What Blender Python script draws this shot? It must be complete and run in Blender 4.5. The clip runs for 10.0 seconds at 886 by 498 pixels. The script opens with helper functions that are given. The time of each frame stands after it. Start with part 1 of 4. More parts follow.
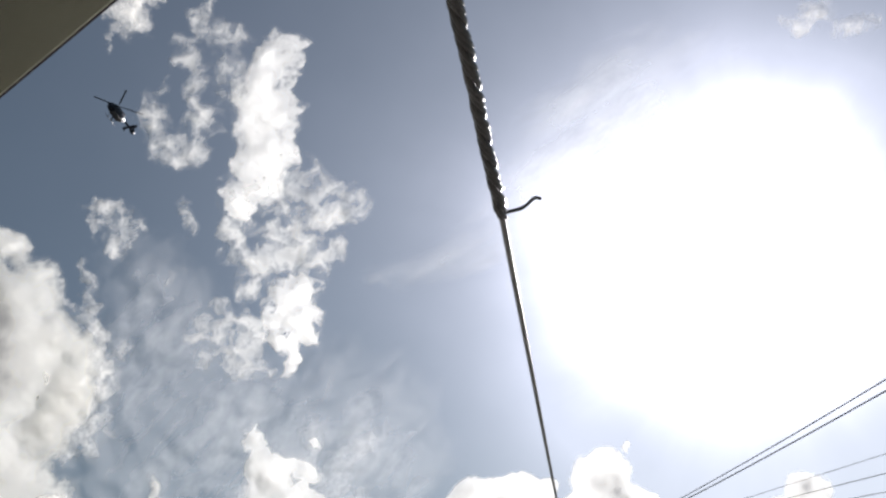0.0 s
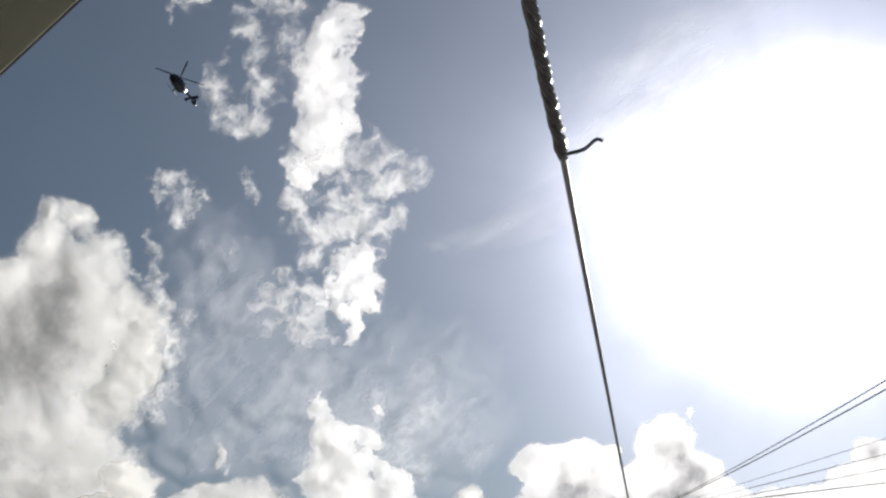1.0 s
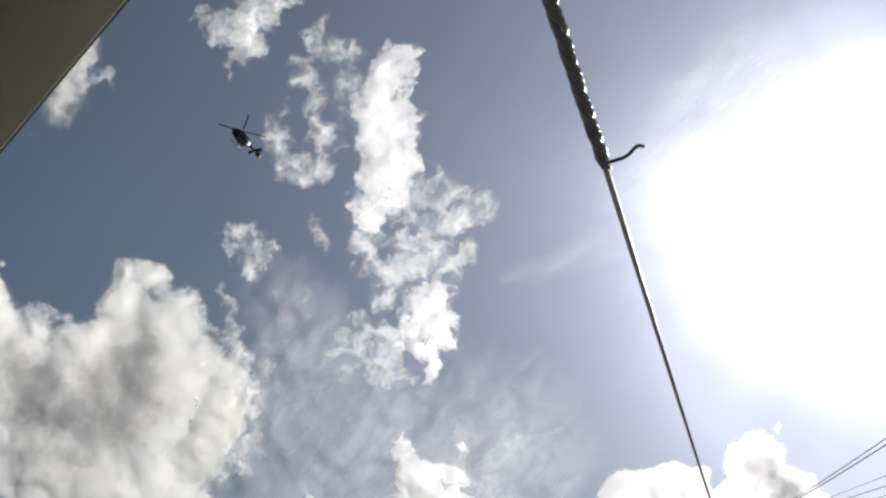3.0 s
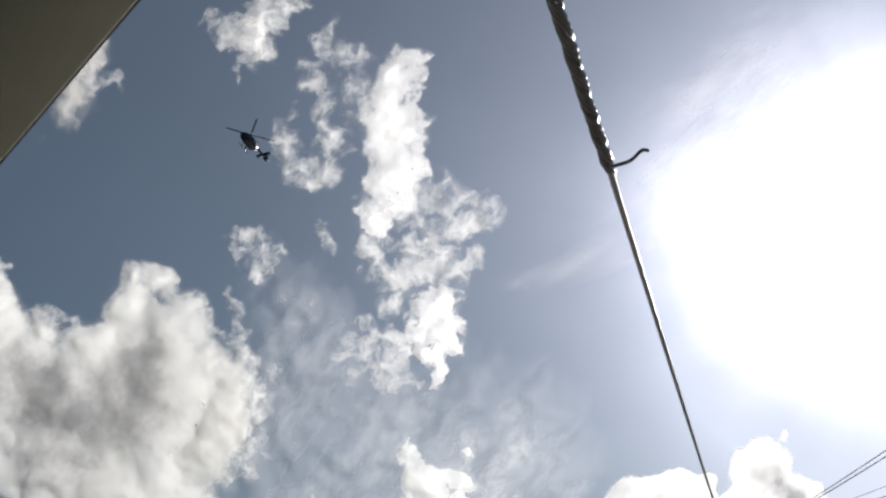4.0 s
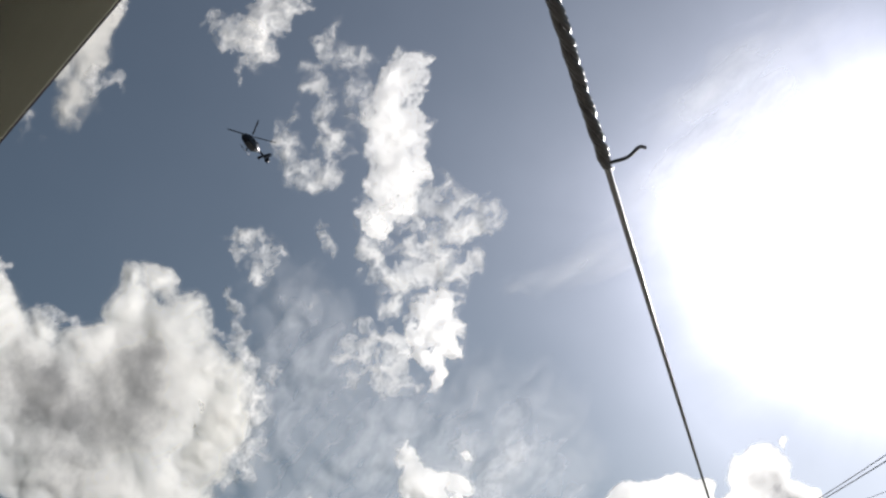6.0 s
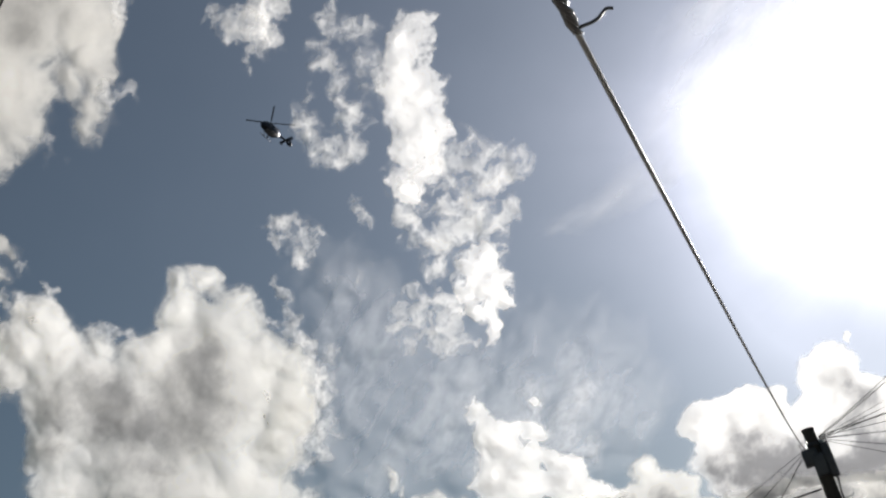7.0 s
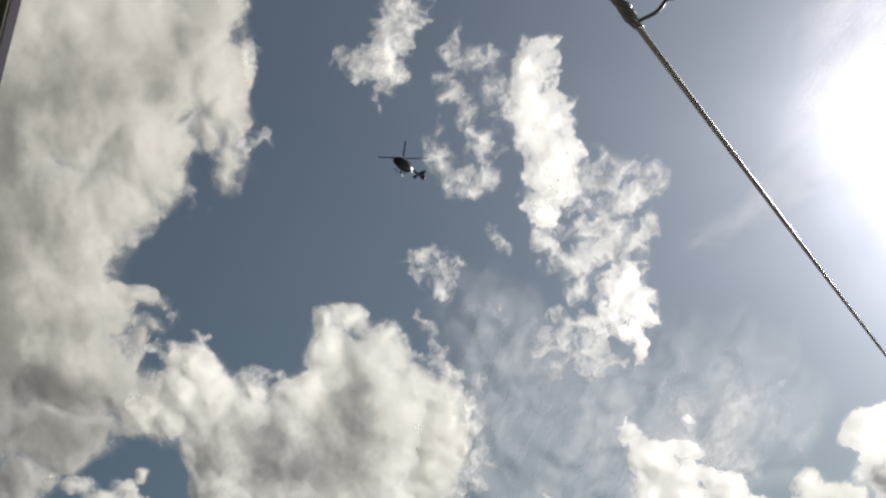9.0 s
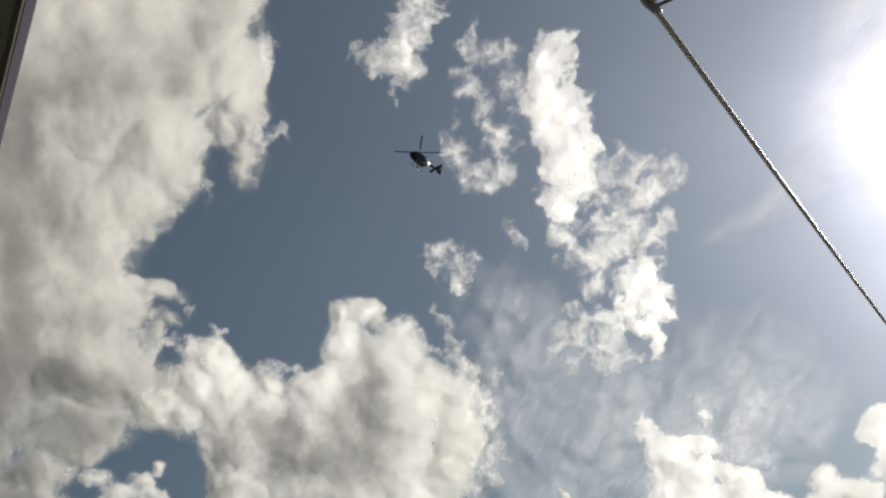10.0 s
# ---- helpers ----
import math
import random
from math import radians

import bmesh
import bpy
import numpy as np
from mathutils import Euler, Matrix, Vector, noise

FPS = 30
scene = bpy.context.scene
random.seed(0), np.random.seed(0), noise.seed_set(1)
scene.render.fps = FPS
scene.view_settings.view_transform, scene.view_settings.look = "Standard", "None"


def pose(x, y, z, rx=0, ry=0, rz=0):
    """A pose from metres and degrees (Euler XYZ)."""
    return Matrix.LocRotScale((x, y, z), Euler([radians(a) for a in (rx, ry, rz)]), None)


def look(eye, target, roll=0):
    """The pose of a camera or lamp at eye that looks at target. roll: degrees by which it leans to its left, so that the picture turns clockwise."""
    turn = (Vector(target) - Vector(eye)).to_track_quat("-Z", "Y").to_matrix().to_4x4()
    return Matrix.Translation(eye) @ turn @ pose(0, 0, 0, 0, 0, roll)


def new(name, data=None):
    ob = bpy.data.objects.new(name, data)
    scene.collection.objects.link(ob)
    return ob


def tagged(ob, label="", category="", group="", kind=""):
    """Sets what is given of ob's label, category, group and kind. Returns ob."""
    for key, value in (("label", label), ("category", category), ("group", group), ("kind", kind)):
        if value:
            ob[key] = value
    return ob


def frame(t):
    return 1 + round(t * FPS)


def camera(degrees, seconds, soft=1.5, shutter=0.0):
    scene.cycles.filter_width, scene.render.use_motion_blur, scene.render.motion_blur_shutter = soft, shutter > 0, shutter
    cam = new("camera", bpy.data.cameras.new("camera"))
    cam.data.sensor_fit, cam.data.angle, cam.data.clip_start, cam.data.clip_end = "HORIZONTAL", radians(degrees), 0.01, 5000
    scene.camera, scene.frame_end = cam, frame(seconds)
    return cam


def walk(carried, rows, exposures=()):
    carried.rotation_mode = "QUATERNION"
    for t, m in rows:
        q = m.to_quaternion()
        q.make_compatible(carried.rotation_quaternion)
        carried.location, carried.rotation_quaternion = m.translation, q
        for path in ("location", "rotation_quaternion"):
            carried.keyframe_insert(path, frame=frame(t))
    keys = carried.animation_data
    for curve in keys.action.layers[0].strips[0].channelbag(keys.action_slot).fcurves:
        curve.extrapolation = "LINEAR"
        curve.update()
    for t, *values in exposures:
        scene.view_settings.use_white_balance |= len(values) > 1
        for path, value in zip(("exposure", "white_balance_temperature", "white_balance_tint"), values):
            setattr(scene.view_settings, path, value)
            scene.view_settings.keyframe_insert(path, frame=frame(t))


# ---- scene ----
H = 4.8                      # height of the window from which the camera looks out
SUN = Vector((0.330, 0.876, 0.352)).normalized()
cam = camera(37.65, 10.0, soft=2.4)
walk(cam, [
    (0, pose(-0.022, -0.007, 4.851, 114.58, 5.68, -4.01)),
    (0.1, pose(-0.022, 0.007, 4.836, 113.67, 4.45, -4.12)),
    (0.2, pose(-0.022, 0.011, 4.842, 112.96, 5.03, -4.30)),
    (0.3, pose(-0.015, 0.015, 4.846, 113.42, 4.96, -4.50)),
    (0.4, pose(-0.006, 0.022, 4.843, 112.76, 5.67, -5.78)),
    (0.5, pose(0.002, 0.028, 4.842, 111.86, 6.06, -6.68)),
    (0.6, pose(-0.008, 0.028, 4.834, 111.25, 6.22, -6.27)),
    (0.7, pose(-0.009, 0.021, 4.836, 110.96, 5.99, -5.34)),
    (0.8, pose(-0.026, 0.018, 4.836, 111.34, 5.08, -3.25)),
    (0.9, pose(-0.031, 0.020, 4.839, 112.80, 4.38, -1.74)),
    (1, pose(-0.023, 0.009, 4.830, 113.39, 5.08, -1.32)),
    (1.1, pose(-0.017, 0.011, 4.824, 112.99, 5.93, -1.26)),
    (1.2, pose(-0.014, 0.013, 4.817, 112.52, 6.93, -1.09)),
    (1.3, pose(-0.009, 0.015, 4.812, 112.25, 6.89, -0.76)),
    (1.4, pose(-0.010, 0.016, 4.809, 111.95, 7.45, -0.13)),
    (1.5, pose(-0.006, 0.016, 4.807, 111.99, 6.94, 0.11)),
    (1.6, pose(-0.006, 0.017, 4.804, 113.49, 6.51, 0.35)),
    (2, pose(-0.005, 0.014, 4.805, 114.43, 6.23, 0.59)),
    (2.2, pose(-0.004, 0.015, 4.806, 114.41, 6.05, 0.80)),
    (2.5, pose(-0.003, 0.017, 4.807, 114.38, 6.49, 1.09)),
    (2.8, pose(-0.002, 0.014, 4.809, 115.00, 7.38, 2.80)),
    (3, pose(-0.002, 0.012, 4.811, 115.44, 7.73, 3.32)),
    (3.2, pose(-0.002, 0.009, 4.811, 115.87, 7.71, 3.90)),
    (4.3, pose(-0.000, 0.002, 4.801, 115.63, 7.14, 3.33)),
    (4.5, pose(0.000, -0.000, 4.800, 115.64, 7.14, 3.41)),
    (5, pose(0.001, 0.001, 4.798, 115.76, 7.09, 3.53)),
    (6.3, pose(0.004, 0.009, 4.795, 115.80, 6.68, 3.23)),
    (6.5, pose(0.005, 0.010, 4.795, 116.27, 8.34, 6.09)),
    (6.6, pose(0.001, 0.028, 4.788, 116.21, 8.60, 6.18)),
    (6.7, pose(-0.004, 0.053, 4.794, 116.03, 8.17, 5.80)),
    (6.8, pose(0.003, 0.057, 4.772, 115.38, 10.37, 6.35)),
    (6.9, pose(0.018, 0.063, 4.755, 114.95, 11.12, 7.04)),
    (7, pose(0.029, 0.003, 4.702, 114.94, 14.71, 8.96)),
    (7.1, pose(0.036, 0.019, 4.714, 115.10, 15.11, 10.11)),
    (7.2, pose(0.044, 0.036, 4.726, 115.30, 14.96, 11.12)),
    (7.5, pose(0.066, 0.085, 4.762, 115.74, 16.15, 14.73)),
    (7.8, pose(0.067, 0.066, 4.735, 117.29, 14.61, 14.51)),
    (8, pose(0.081, 0.039, 4.708, 118.88, 15.24, 14.98)),
    (8.5, pose(0.087, 0.041, 4.692, 119.18, 15.68, 16.38)),
    (9, pose(0.091, 0.054, 4.684, 118.09, 15.59, 16.51)),
    (9.5, pose(0.092, 0.059, 4.675, 117.77, 16.08, 16.89)),
    (10, pose(0.086, 0.058, 4.676, 118.01, 15.15, 17.12)),
], exposures=[(0, 0.0, 6250, 13), (5, 0.0, 6250, 13), (7.5, 0.0, 6400, 12), (10, 0.0, 6600, 11)])

# ---- light ----
world = bpy.data.worlds.new("sky")
scene.world = world
world.use_nodes = True
wn, wl = world.node_tree.nodes, world.node_tree.links
wn.clear()


def wmath(op, a, b=None, c=None):
    n = wn.new("ShaderNodeMath")
    n.operation = op
    for i, v in enumerate((a, b, c)):
        if v is None:
            continue
        if isinstance(v, (int, float)):
            n.inputs[i].default_value = v
        else:
            wl.new(v, n.inputs[i])
    return n.outputs[0]


sky = wn.new("ShaderNodeTexSky")
sky.sky_type = "NISHITA"
sky.sun_disc = False
sky.sun_elevation = math.asin(SUN.z)
sky.sun_rotation = math.atan2(SUN.x, SUN.y)
sky.air_density, sky.dust_density, sky.ozone_density = 1.0, 0.15, 1.5
coord = wn.new("ShaderNodeTexCoord")
dot = wn.new("ShaderNodeVectorMath")
dot.operation = "DOT_PRODUCT"
dot.inputs[1].default_value = SUN
norm = wn.new("ShaderNodeVectorMath")
norm.operation = "NORMALIZE"
wl.new(coord.outputs["Generated"], norm.inputs[0])
wl.new(norm.outputs[0], dot.inputs[0])

def wdot(axis):
    n = wn.new("ShaderNodeVectorMath")
    n.operation = "DOT_PRODUCT"
    n.inputs[1].default_value = axis
    wl.new(norm.outputs[0], n.inputs[0])
    return n.outputs["Value"]


def wnoise(scale, detail, stretch=None):
    n = wn.new("ShaderNodeTexNoise")
    n.inputs["Scale"].default_value = scale
    n.inputs["Detail"].default_value = detail
    if stretch:
        m = wn.new("ShaderNodeCombineXYZ")
        for k, v in enumerate(stretch):
            wl.new(v, m.inputs[k])
        wl.new(m.outputs[0], n.inputs["Vector"])
    else:
        wl.new(norm.outputs[0], n.inputs["Vector"])
    return n.outputs["Fac"]


angle = wmath("ARCCOSINE", wmath("MINIMUM", dot.outputs["Value"], 0.999999))
# the hazy air round the sun is uneven: its bright rim lies nearer or farther by the bearing
SUN_RIGHT = (Vector((1, 0, 0)) - SUN * SUN.x).normalized()
bearing = wmath("ARCTAN2", wdot(SUN_RIGHT.cross(SUN)), wdot(SUN_RIGHT))
rim = 0.1347
for k, even, odd in ((1, -0.0191, 0.0249), (2, 0.0048, -0.0022), (3, -0.0072, 0.0011), (4, 0.0023, -0.0074), (5, 0.0023, 0.0014), (6, -0.0012, -0.0014), (7, 0.0021, 0.0013)):
    turn = wmath("MULTIPLY", bearing, float(k))
    rim = wmath("MULTIPLY_ADD", wmath("COSINE", turn), even, rim)
    rim = wmath("MULTIPLY_ADD", wmath("SINE", turn), odd, rim)
spur = wmath("EXPONENT", wmath("MULTIPLY", wmath("POWER", wmath("DIVIDE", wmath("SUBTRACT", bearing, radians(157)), 0.13), 2.0), -1.0))
rim = wmath("MULTIPLY_ADD", spur, 0.012, rim)
ragged_rim = wmath("MULTIPLY_ADD", wnoise(11.0, 6.0), 0.24, 0.88)
rays = wmath("MULTIPLY_ADD", wnoise(1.0, 3.0, (wmath("MULTIPLY", wmath("COSINE", bearing), 5.0), wmath("MULTIPLY", wmath("SINE", bearing), 5.0), wmath("MULTIPLY", angle, 1.5))), 0.16, 0.92)
rim = wmath("MULTIPLY", rim, wmath("MULTIPLY", ragged_rim, rays))
glow = wmath("POWER", wmath("DIVIDE", rim, wmath("MAXIMUM", angle, 0.02)), 7.0)
glow = wmath("MINIMUM", wmath("MULTIPLY", glow, 0.38), 1.3)
# thin uneven haze all over, thicker towards the sun
haze = wmath("MULTIPLY", wmath("POWER", wmath("DIVIDE", 0.128, wmath("MAXIMUM", angle, 0.05)), 2.0), 1.22)
haze = wmath("MINIMUM", haze, 0.6)
haze = wmath("MULTIPLY", haze, wmath("MULTIPLY_ADD", wnoise(7.0, 6.0), 0.5, 0.75))
base = wn.new("ShaderNodeBackground")
base.inputs["Strength"].default_value = 0.029
grade = wn.new("ShaderNodeMix")
grade.data_type, grade.blend_type = "RGBA", "MULTIPLY"
grade.inputs[0].default_value = 1.0
grade.inputs[7].default_value = (1.07, 1.115, 0.985, 1)
wl.new(sky.outputs[0], grade.inputs[6])
wl.new(grade.outputs[2], base.inputs["Color"])
aure = wn.new("ShaderNodeBackground")
aure.inputs["Color"].default_value = (0.94, 0.92, 1.02, 1)
wl.new(glow, aure.inputs["Strength"])
blue = wn.new("ShaderNodeBackground")
blue.inputs["Color"].default_value = (0.855, 0.868, 1.0, 1)
wl.new(haze, blue.inputs["Strength"])
near = wn.new("ShaderNodeAddShader")
wl.new(aure.outputs[0], near.inputs[0])
wl.new(blue.outputs[0], near.inputs[1])
both = wn.new("ShaderNodeAddShader")
wl.new(base.outputs[0], both.inputs[0])
wl.new(near.outputs[0], both.inputs[1])
wout = wn.new("ShaderNodeOutputWorld")
wl.new(both.outputs[0], wout.inputs["Surface"])

sun_data = bpy.data.lights.new("sun", "SUN")
sun_data.energy, sun_data.angle, sun_data.color = 4.0, radians(0.53), (1.0, 0.96, 0.9)
sun = new("sun", sun_data)
sun.matrix_world = look(SUN * 50, (0, 0, 0))

# ---- materials ----


class Nodes:
    """A material's node tree with short calls."""

    def __init__(self, name):
        self.mat = bpy.data.materials.new(name)
        self.mat.use_nodes = True
        self.t = self.mat.node_tree
        self.t.nodes.clear()
        self.out = self.add("ShaderNodeOutputMaterial")

    def add(self, kind, **values):
        n = self.t.nodes.new(kind)
        for key, value in values.items():
            if key in n.inputs:
                self.put(value, n.inputs[key])
        return n

    def put(self, value, socket):
        if isinstance(value, bpy.types.NodeSocket):
            self.t.links.new(value, socket)
        else:
            socket.default_value = value

    def math(self, op, a, b=0.0, c=0.0):
        n = self.t.nodes.new("ShaderNodeMath")
        n.operation = op
        for i, v in enumerate((a, b, c)):
            self.put(v, n.inputs[i])
        return n.outputs[0]

    def noise(self, scale, detail=4.0, rough=0.55, stretch=None):
        co = self.add("ShaderNodeTexCoord").outputs["Object"]
        if stretch:
            m = self.add("ShaderNodeMapping")
            m.inputs["Scale"].default_value = stretch
            self.put(co, m.inputs["Vector"])
            co = m.outputs[0]
        n = self.add("ShaderNodeTexNoise", Scale=scale, Detail=detail, Roughness=rough)
        self.put(co, n.inputs["Vector"])
        return n.outputs["Fac"]

    def mix(self, fac, a, b):
        n = self.t.nodes.new("ShaderNodeMix")
        n.data_type = "RGBA"
        self.put(fac, n.inputs[0])
        self.put(a if isinstance(a, bpy.types.NodeSocket) else (*a, 1), n.inputs[6])
        self.put(b if isinstance(b, bpy.types.NodeSocket) else (*b, 1), n.inputs[7])
        return n.outputs[2]

    def ramp(self, value, lo, hi):
        n = self.add("ShaderNodeMapRange")
        n.interpolation_type = "SMOOTHSTEP"
        self.put(value, n.inputs[0])
        n.inputs[1].default_value, n.inputs[2].default_value = lo, hi
        return n.outputs[0]


def surface(name, dark, light, rough=0.6, metal=0.0, big=3.0, small=60.0, bump=0.15, stretch=None, vary=0.25):
    """Paint, plastic, metal or wood with variation at two scales and a fine relief."""
    n = Nodes(name)
    coarse, fine = n.noise(big, 3.0, 0.5, stretch), n.noise(small, 5.0, 0.6, stretch)
    fac = n.math("MULTIPLY_ADD", fine, 0.5, n.math("MULTIPLY", coarse, 0.5))
    b = n.add("ShaderNodeBsdfPrincipled", Metallic=metal)
    n.put(n.mix(n.ramp(fac, 0.3, 0.7), dark, light), b.inputs["Base Color"])
    n.put(n.math("MULTIPLY_ADD", fine, vary, rough - vary / 2), b.inputs["Roughness"])
    if bump:
        bp = n.add("ShaderNodeBump", Strength=bump, Distance=0.002)
        n.put(fine, bp.inputs["Height"])
        n.put(bp.outputs[0], b.inputs["Normal"])
    n.put(b.outputs[0], n.out.inputs["Surface"])
    return n.mat


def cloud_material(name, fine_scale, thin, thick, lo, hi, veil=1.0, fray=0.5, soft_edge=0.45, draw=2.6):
    """Water droplets: the thickness of the sheet sets how much of the sky shows through; a second attribute puts bright
    and shaded parts into the colour.
    """
    n = Nodes(name)
    at = n.add("ShaderNodeAttribute")
    at.attribute_name = "thickness"
    tau = at.outputs["Fac"]
    fine = n.math("SUBTRACT", n.noise(fine_scale, 7.0, 0.62), 0.5)
    finer = n.math("SUBTRACT", n.noise(fine_scale * 5.0, 5.0, 0.6), 0.5)
    wobble = n.math("MULTIPLY_ADD", finer, 0.4 * fray, n.math("MULTIPLY", fine, fray))
    tau2 = n.math("MAXIMUM", n.math("ADD", tau, n.math("MULTIPLY", wobble, n.ramp(tau, 0.0, 0.25))), 0.0)
    alpha = n.math("SUBTRACT", 1.0, n.math("EXPONENT", n.math("MULTIPLY", tau2, -draw)))
    alpha = n.math("MULTIPLY", n.math("MULTIPLY", alpha, n.ramp(tau2, 0.0, soft_edge)), veil)
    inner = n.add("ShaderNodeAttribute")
    inner.attribute_name = "shade"
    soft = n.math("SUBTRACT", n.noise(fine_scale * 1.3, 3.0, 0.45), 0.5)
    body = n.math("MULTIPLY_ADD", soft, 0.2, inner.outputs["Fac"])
    # light and shade of the cloud body, painted as a mix of two colours
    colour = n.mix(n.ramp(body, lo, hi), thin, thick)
    under = n.add("ShaderNodeBsdfTranslucent")
    n.put(colour, under.inputs["Color"])
    face = n.add("ShaderNodeBsdfDiffuse")
    n.put(colour, face.inputs["Color"])
    lit = n.add("ShaderNodeAddShader")
    n.put(under.outputs[0], lit.inputs[0])
    n.put(face.outputs[0], lit.inputs[1])
    clear = n.add("ShaderNodeBsdfTransparent")
    blend = n.add("ShaderNodeMixShader")
    n.put(alpha, blend.inputs[0])
    n.put(clear.outputs[0], blend.inputs[1])
    n.put(lit.outputs[0], blend.inputs[2])
    n.put(blend.outputs[0], n.out.inputs["Surface"])
    return n.mat


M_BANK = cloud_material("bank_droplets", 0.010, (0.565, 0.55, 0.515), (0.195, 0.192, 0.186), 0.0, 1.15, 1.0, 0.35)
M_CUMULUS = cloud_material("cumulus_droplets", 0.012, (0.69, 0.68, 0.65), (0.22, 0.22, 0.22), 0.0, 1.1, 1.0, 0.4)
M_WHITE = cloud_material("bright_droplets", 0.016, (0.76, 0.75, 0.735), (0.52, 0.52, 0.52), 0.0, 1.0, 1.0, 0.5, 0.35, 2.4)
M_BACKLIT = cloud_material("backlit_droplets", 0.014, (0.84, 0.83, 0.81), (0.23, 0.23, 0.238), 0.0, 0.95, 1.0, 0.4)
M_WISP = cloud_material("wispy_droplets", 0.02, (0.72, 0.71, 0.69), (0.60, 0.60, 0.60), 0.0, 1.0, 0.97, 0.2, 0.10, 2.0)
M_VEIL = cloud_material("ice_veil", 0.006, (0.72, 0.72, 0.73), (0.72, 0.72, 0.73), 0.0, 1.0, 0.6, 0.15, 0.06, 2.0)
M_WIRE = surface("grey_wire_sheath", (0.195, 0.187, 0.185), (0.25, 0.24, 0.235), 0.5, 0.0, 8, 60, 0.0, None, 0.04)
M_STRAND = surface("weathered_steel_strand", (0.075, 0.07, 0.07), (0.10, 0.094, 0.092), 0.32, 0.0, 20, 60, 0.0, None, 0.04)
M_STRAND.node_tree.nodes["Principled BSDF"].inputs["Specular IOR Level"].default_value = 0.55
M_SERVICE = surface("weathered_black_wire", (0.03, 0.03, 0.032), (0.06, 0.06, 0.06), 0.75, 0.0, 2, 20, 0.0, None, 0.05)
M_BLACK = surface("black_rubber", (0.012, 0.012, 0.013), (0.03, 0.03, 0.03), 0.5, 0.0, 6, 120)
M_BOARD = surface("cream_painted_board", (0.40, 0.40, 0.335), (0.45, 0.45, 0.38), 0.65, 0.0, 2.5, 40, 0.2, (1, 1, 1))
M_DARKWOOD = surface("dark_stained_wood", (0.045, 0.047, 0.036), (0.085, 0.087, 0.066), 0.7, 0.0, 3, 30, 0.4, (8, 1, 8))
fs = Nodes("dark_fascia_paint")
fb = fs.add("ShaderNodeBsdfDiffuse")
fs.put(fs.mix(fs.noise(6.0), (0.075, 0.068, 0.085), (0.10, 0.09, 0.11)), fb.inputs["Color"])
fs.put(fb.outputs[0], fs.out.inputs["Surface"])
M_FASCIA = fs.mat
# kept pale so the unseen wall throws sunlight up at the eaves
M_STUCCO = surface("pale_bounce_stucco", (0.50, 0.48, 0.42), (0.64, 0.62, 0.55), 0.9, 0.0, 0.8, 90, 0.5)
M_TILE = surface("brown_roof_tile", (0.10, 0.07, 0.05), (0.18, 0.12, 0.09), 0.85, 0.0, 1.5, 60, 0.5)
M_POLE = surface("creosoted_pole_wood", (0.035, 0.028, 0.022), (0.085, 0.07, 0.055), 0.85, 0.0, 2.0, 40, 0.5, (6, 6, 0.5))
M_GREYBOX = surface("grey_cast_metal", (0.06, 0.06, 0.065), (0.11, 0.11, 0.115), 0.5, 0.3, 5, 80)
M_ZINC = surface("galvanised_steel", (0.35, 0.36, 0.37), (0.55, 0.56, 0.57), 0.35, 0.9, 12, 150)
M_HELI = surface("dark_blue_aircraft_paint", (0.020, 0.025, 0.05), (0.03, 0.036, 0.065), 0.3, 0.0, 0.6, 8, 0.02)
M_HELIGREY = surface("grey_aircraft_paint", (0.16, 0.17, 0.19), (0.22, 0.23, 0.25), 0.35, 0.0, 0.6, 8, 0.02)
M_BLADE = surface("black_rotor_blade", (0.012, 0.012, 0.014), (0.025, 0.025, 0.028), 0.5, 0.0, 0.8, 8, 0.02)
M_GROUND = surface("tarmac_and_paving", (0.05, 0.05, 0.048), (0.09, 0.089, 0.086), 0.95, 0.0, 0.05, 2.0, 0.5)
gl = Nodes("dark_canopy_glass")
gb = gl.add("ShaderNodeBsdfPrincipled", Roughness=0.06)
gb.inputs["Base Color"].default_value = (0.012, 0.014, 0.018, 1)
gl.put(gb.outputs[0], gl.out.inputs["Surface"])
M_GLASS = gl.mat
st = Nodes("lit_beacon")
se = st.add("ShaderNodeEmission", Strength=4.0)
se.inputs["Color"].default_value = (1.0, 0.95, 0.95, 1)
st.put(se.outputs[0], st.out.inputs["Surface"])
M_BEACON = st.mat

# ---- building blocks ----


def part(name, bm, material, parent=None, label="", smooth=True):
    """One mesh object of a bmesh, under a thing or a part."""
    me = bpy.data.meshes.new(name)
    bm.to_mesh(me)
    bm.free()
    me.materials.append(material)
    if smooth:
        for p in me.polygons:
            p.use_smooth = True
    ob = new(name, me)
    ob.parent = parent
    return tagged(ob, label)


def tube(bm, points, radius, sides=8, caps=True):
    """A round bar along points; radius is one number or one for each point."""
    pts = [Vector(p) for p in points]
    radii = radius if isinstance(radius, (list, tuple)) else [radius] * len(pts)
    rings, side = [], None
    for i, p in enumerate(pts):
        d = (pts[min(i + 1, len(pts) - 1)] - pts[max(i - 1, 0)]).normalized()
        if side is None:
            side = d.orthogonal().normalized()
        side = (side - d * side.dot(d)).normalized()
        other = d.cross(side)
        rings.append([bm.verts.new(p + (side * math.cos(a) + other * math.sin(a)) * radii[i])
                      for a in (2 * math.pi * k / sides for k in range(sides))])
    for a, b in zip(rings, rings[1:]):
        for k in range(sides):
            bm.faces.new((a[k], a[(k + 1) % sides], b[(k + 1) % sides], b[k]))
    if caps:
        bm.faces.new(rings[0][::-1])
        bm.faces.new(rings[-1])
    return bm


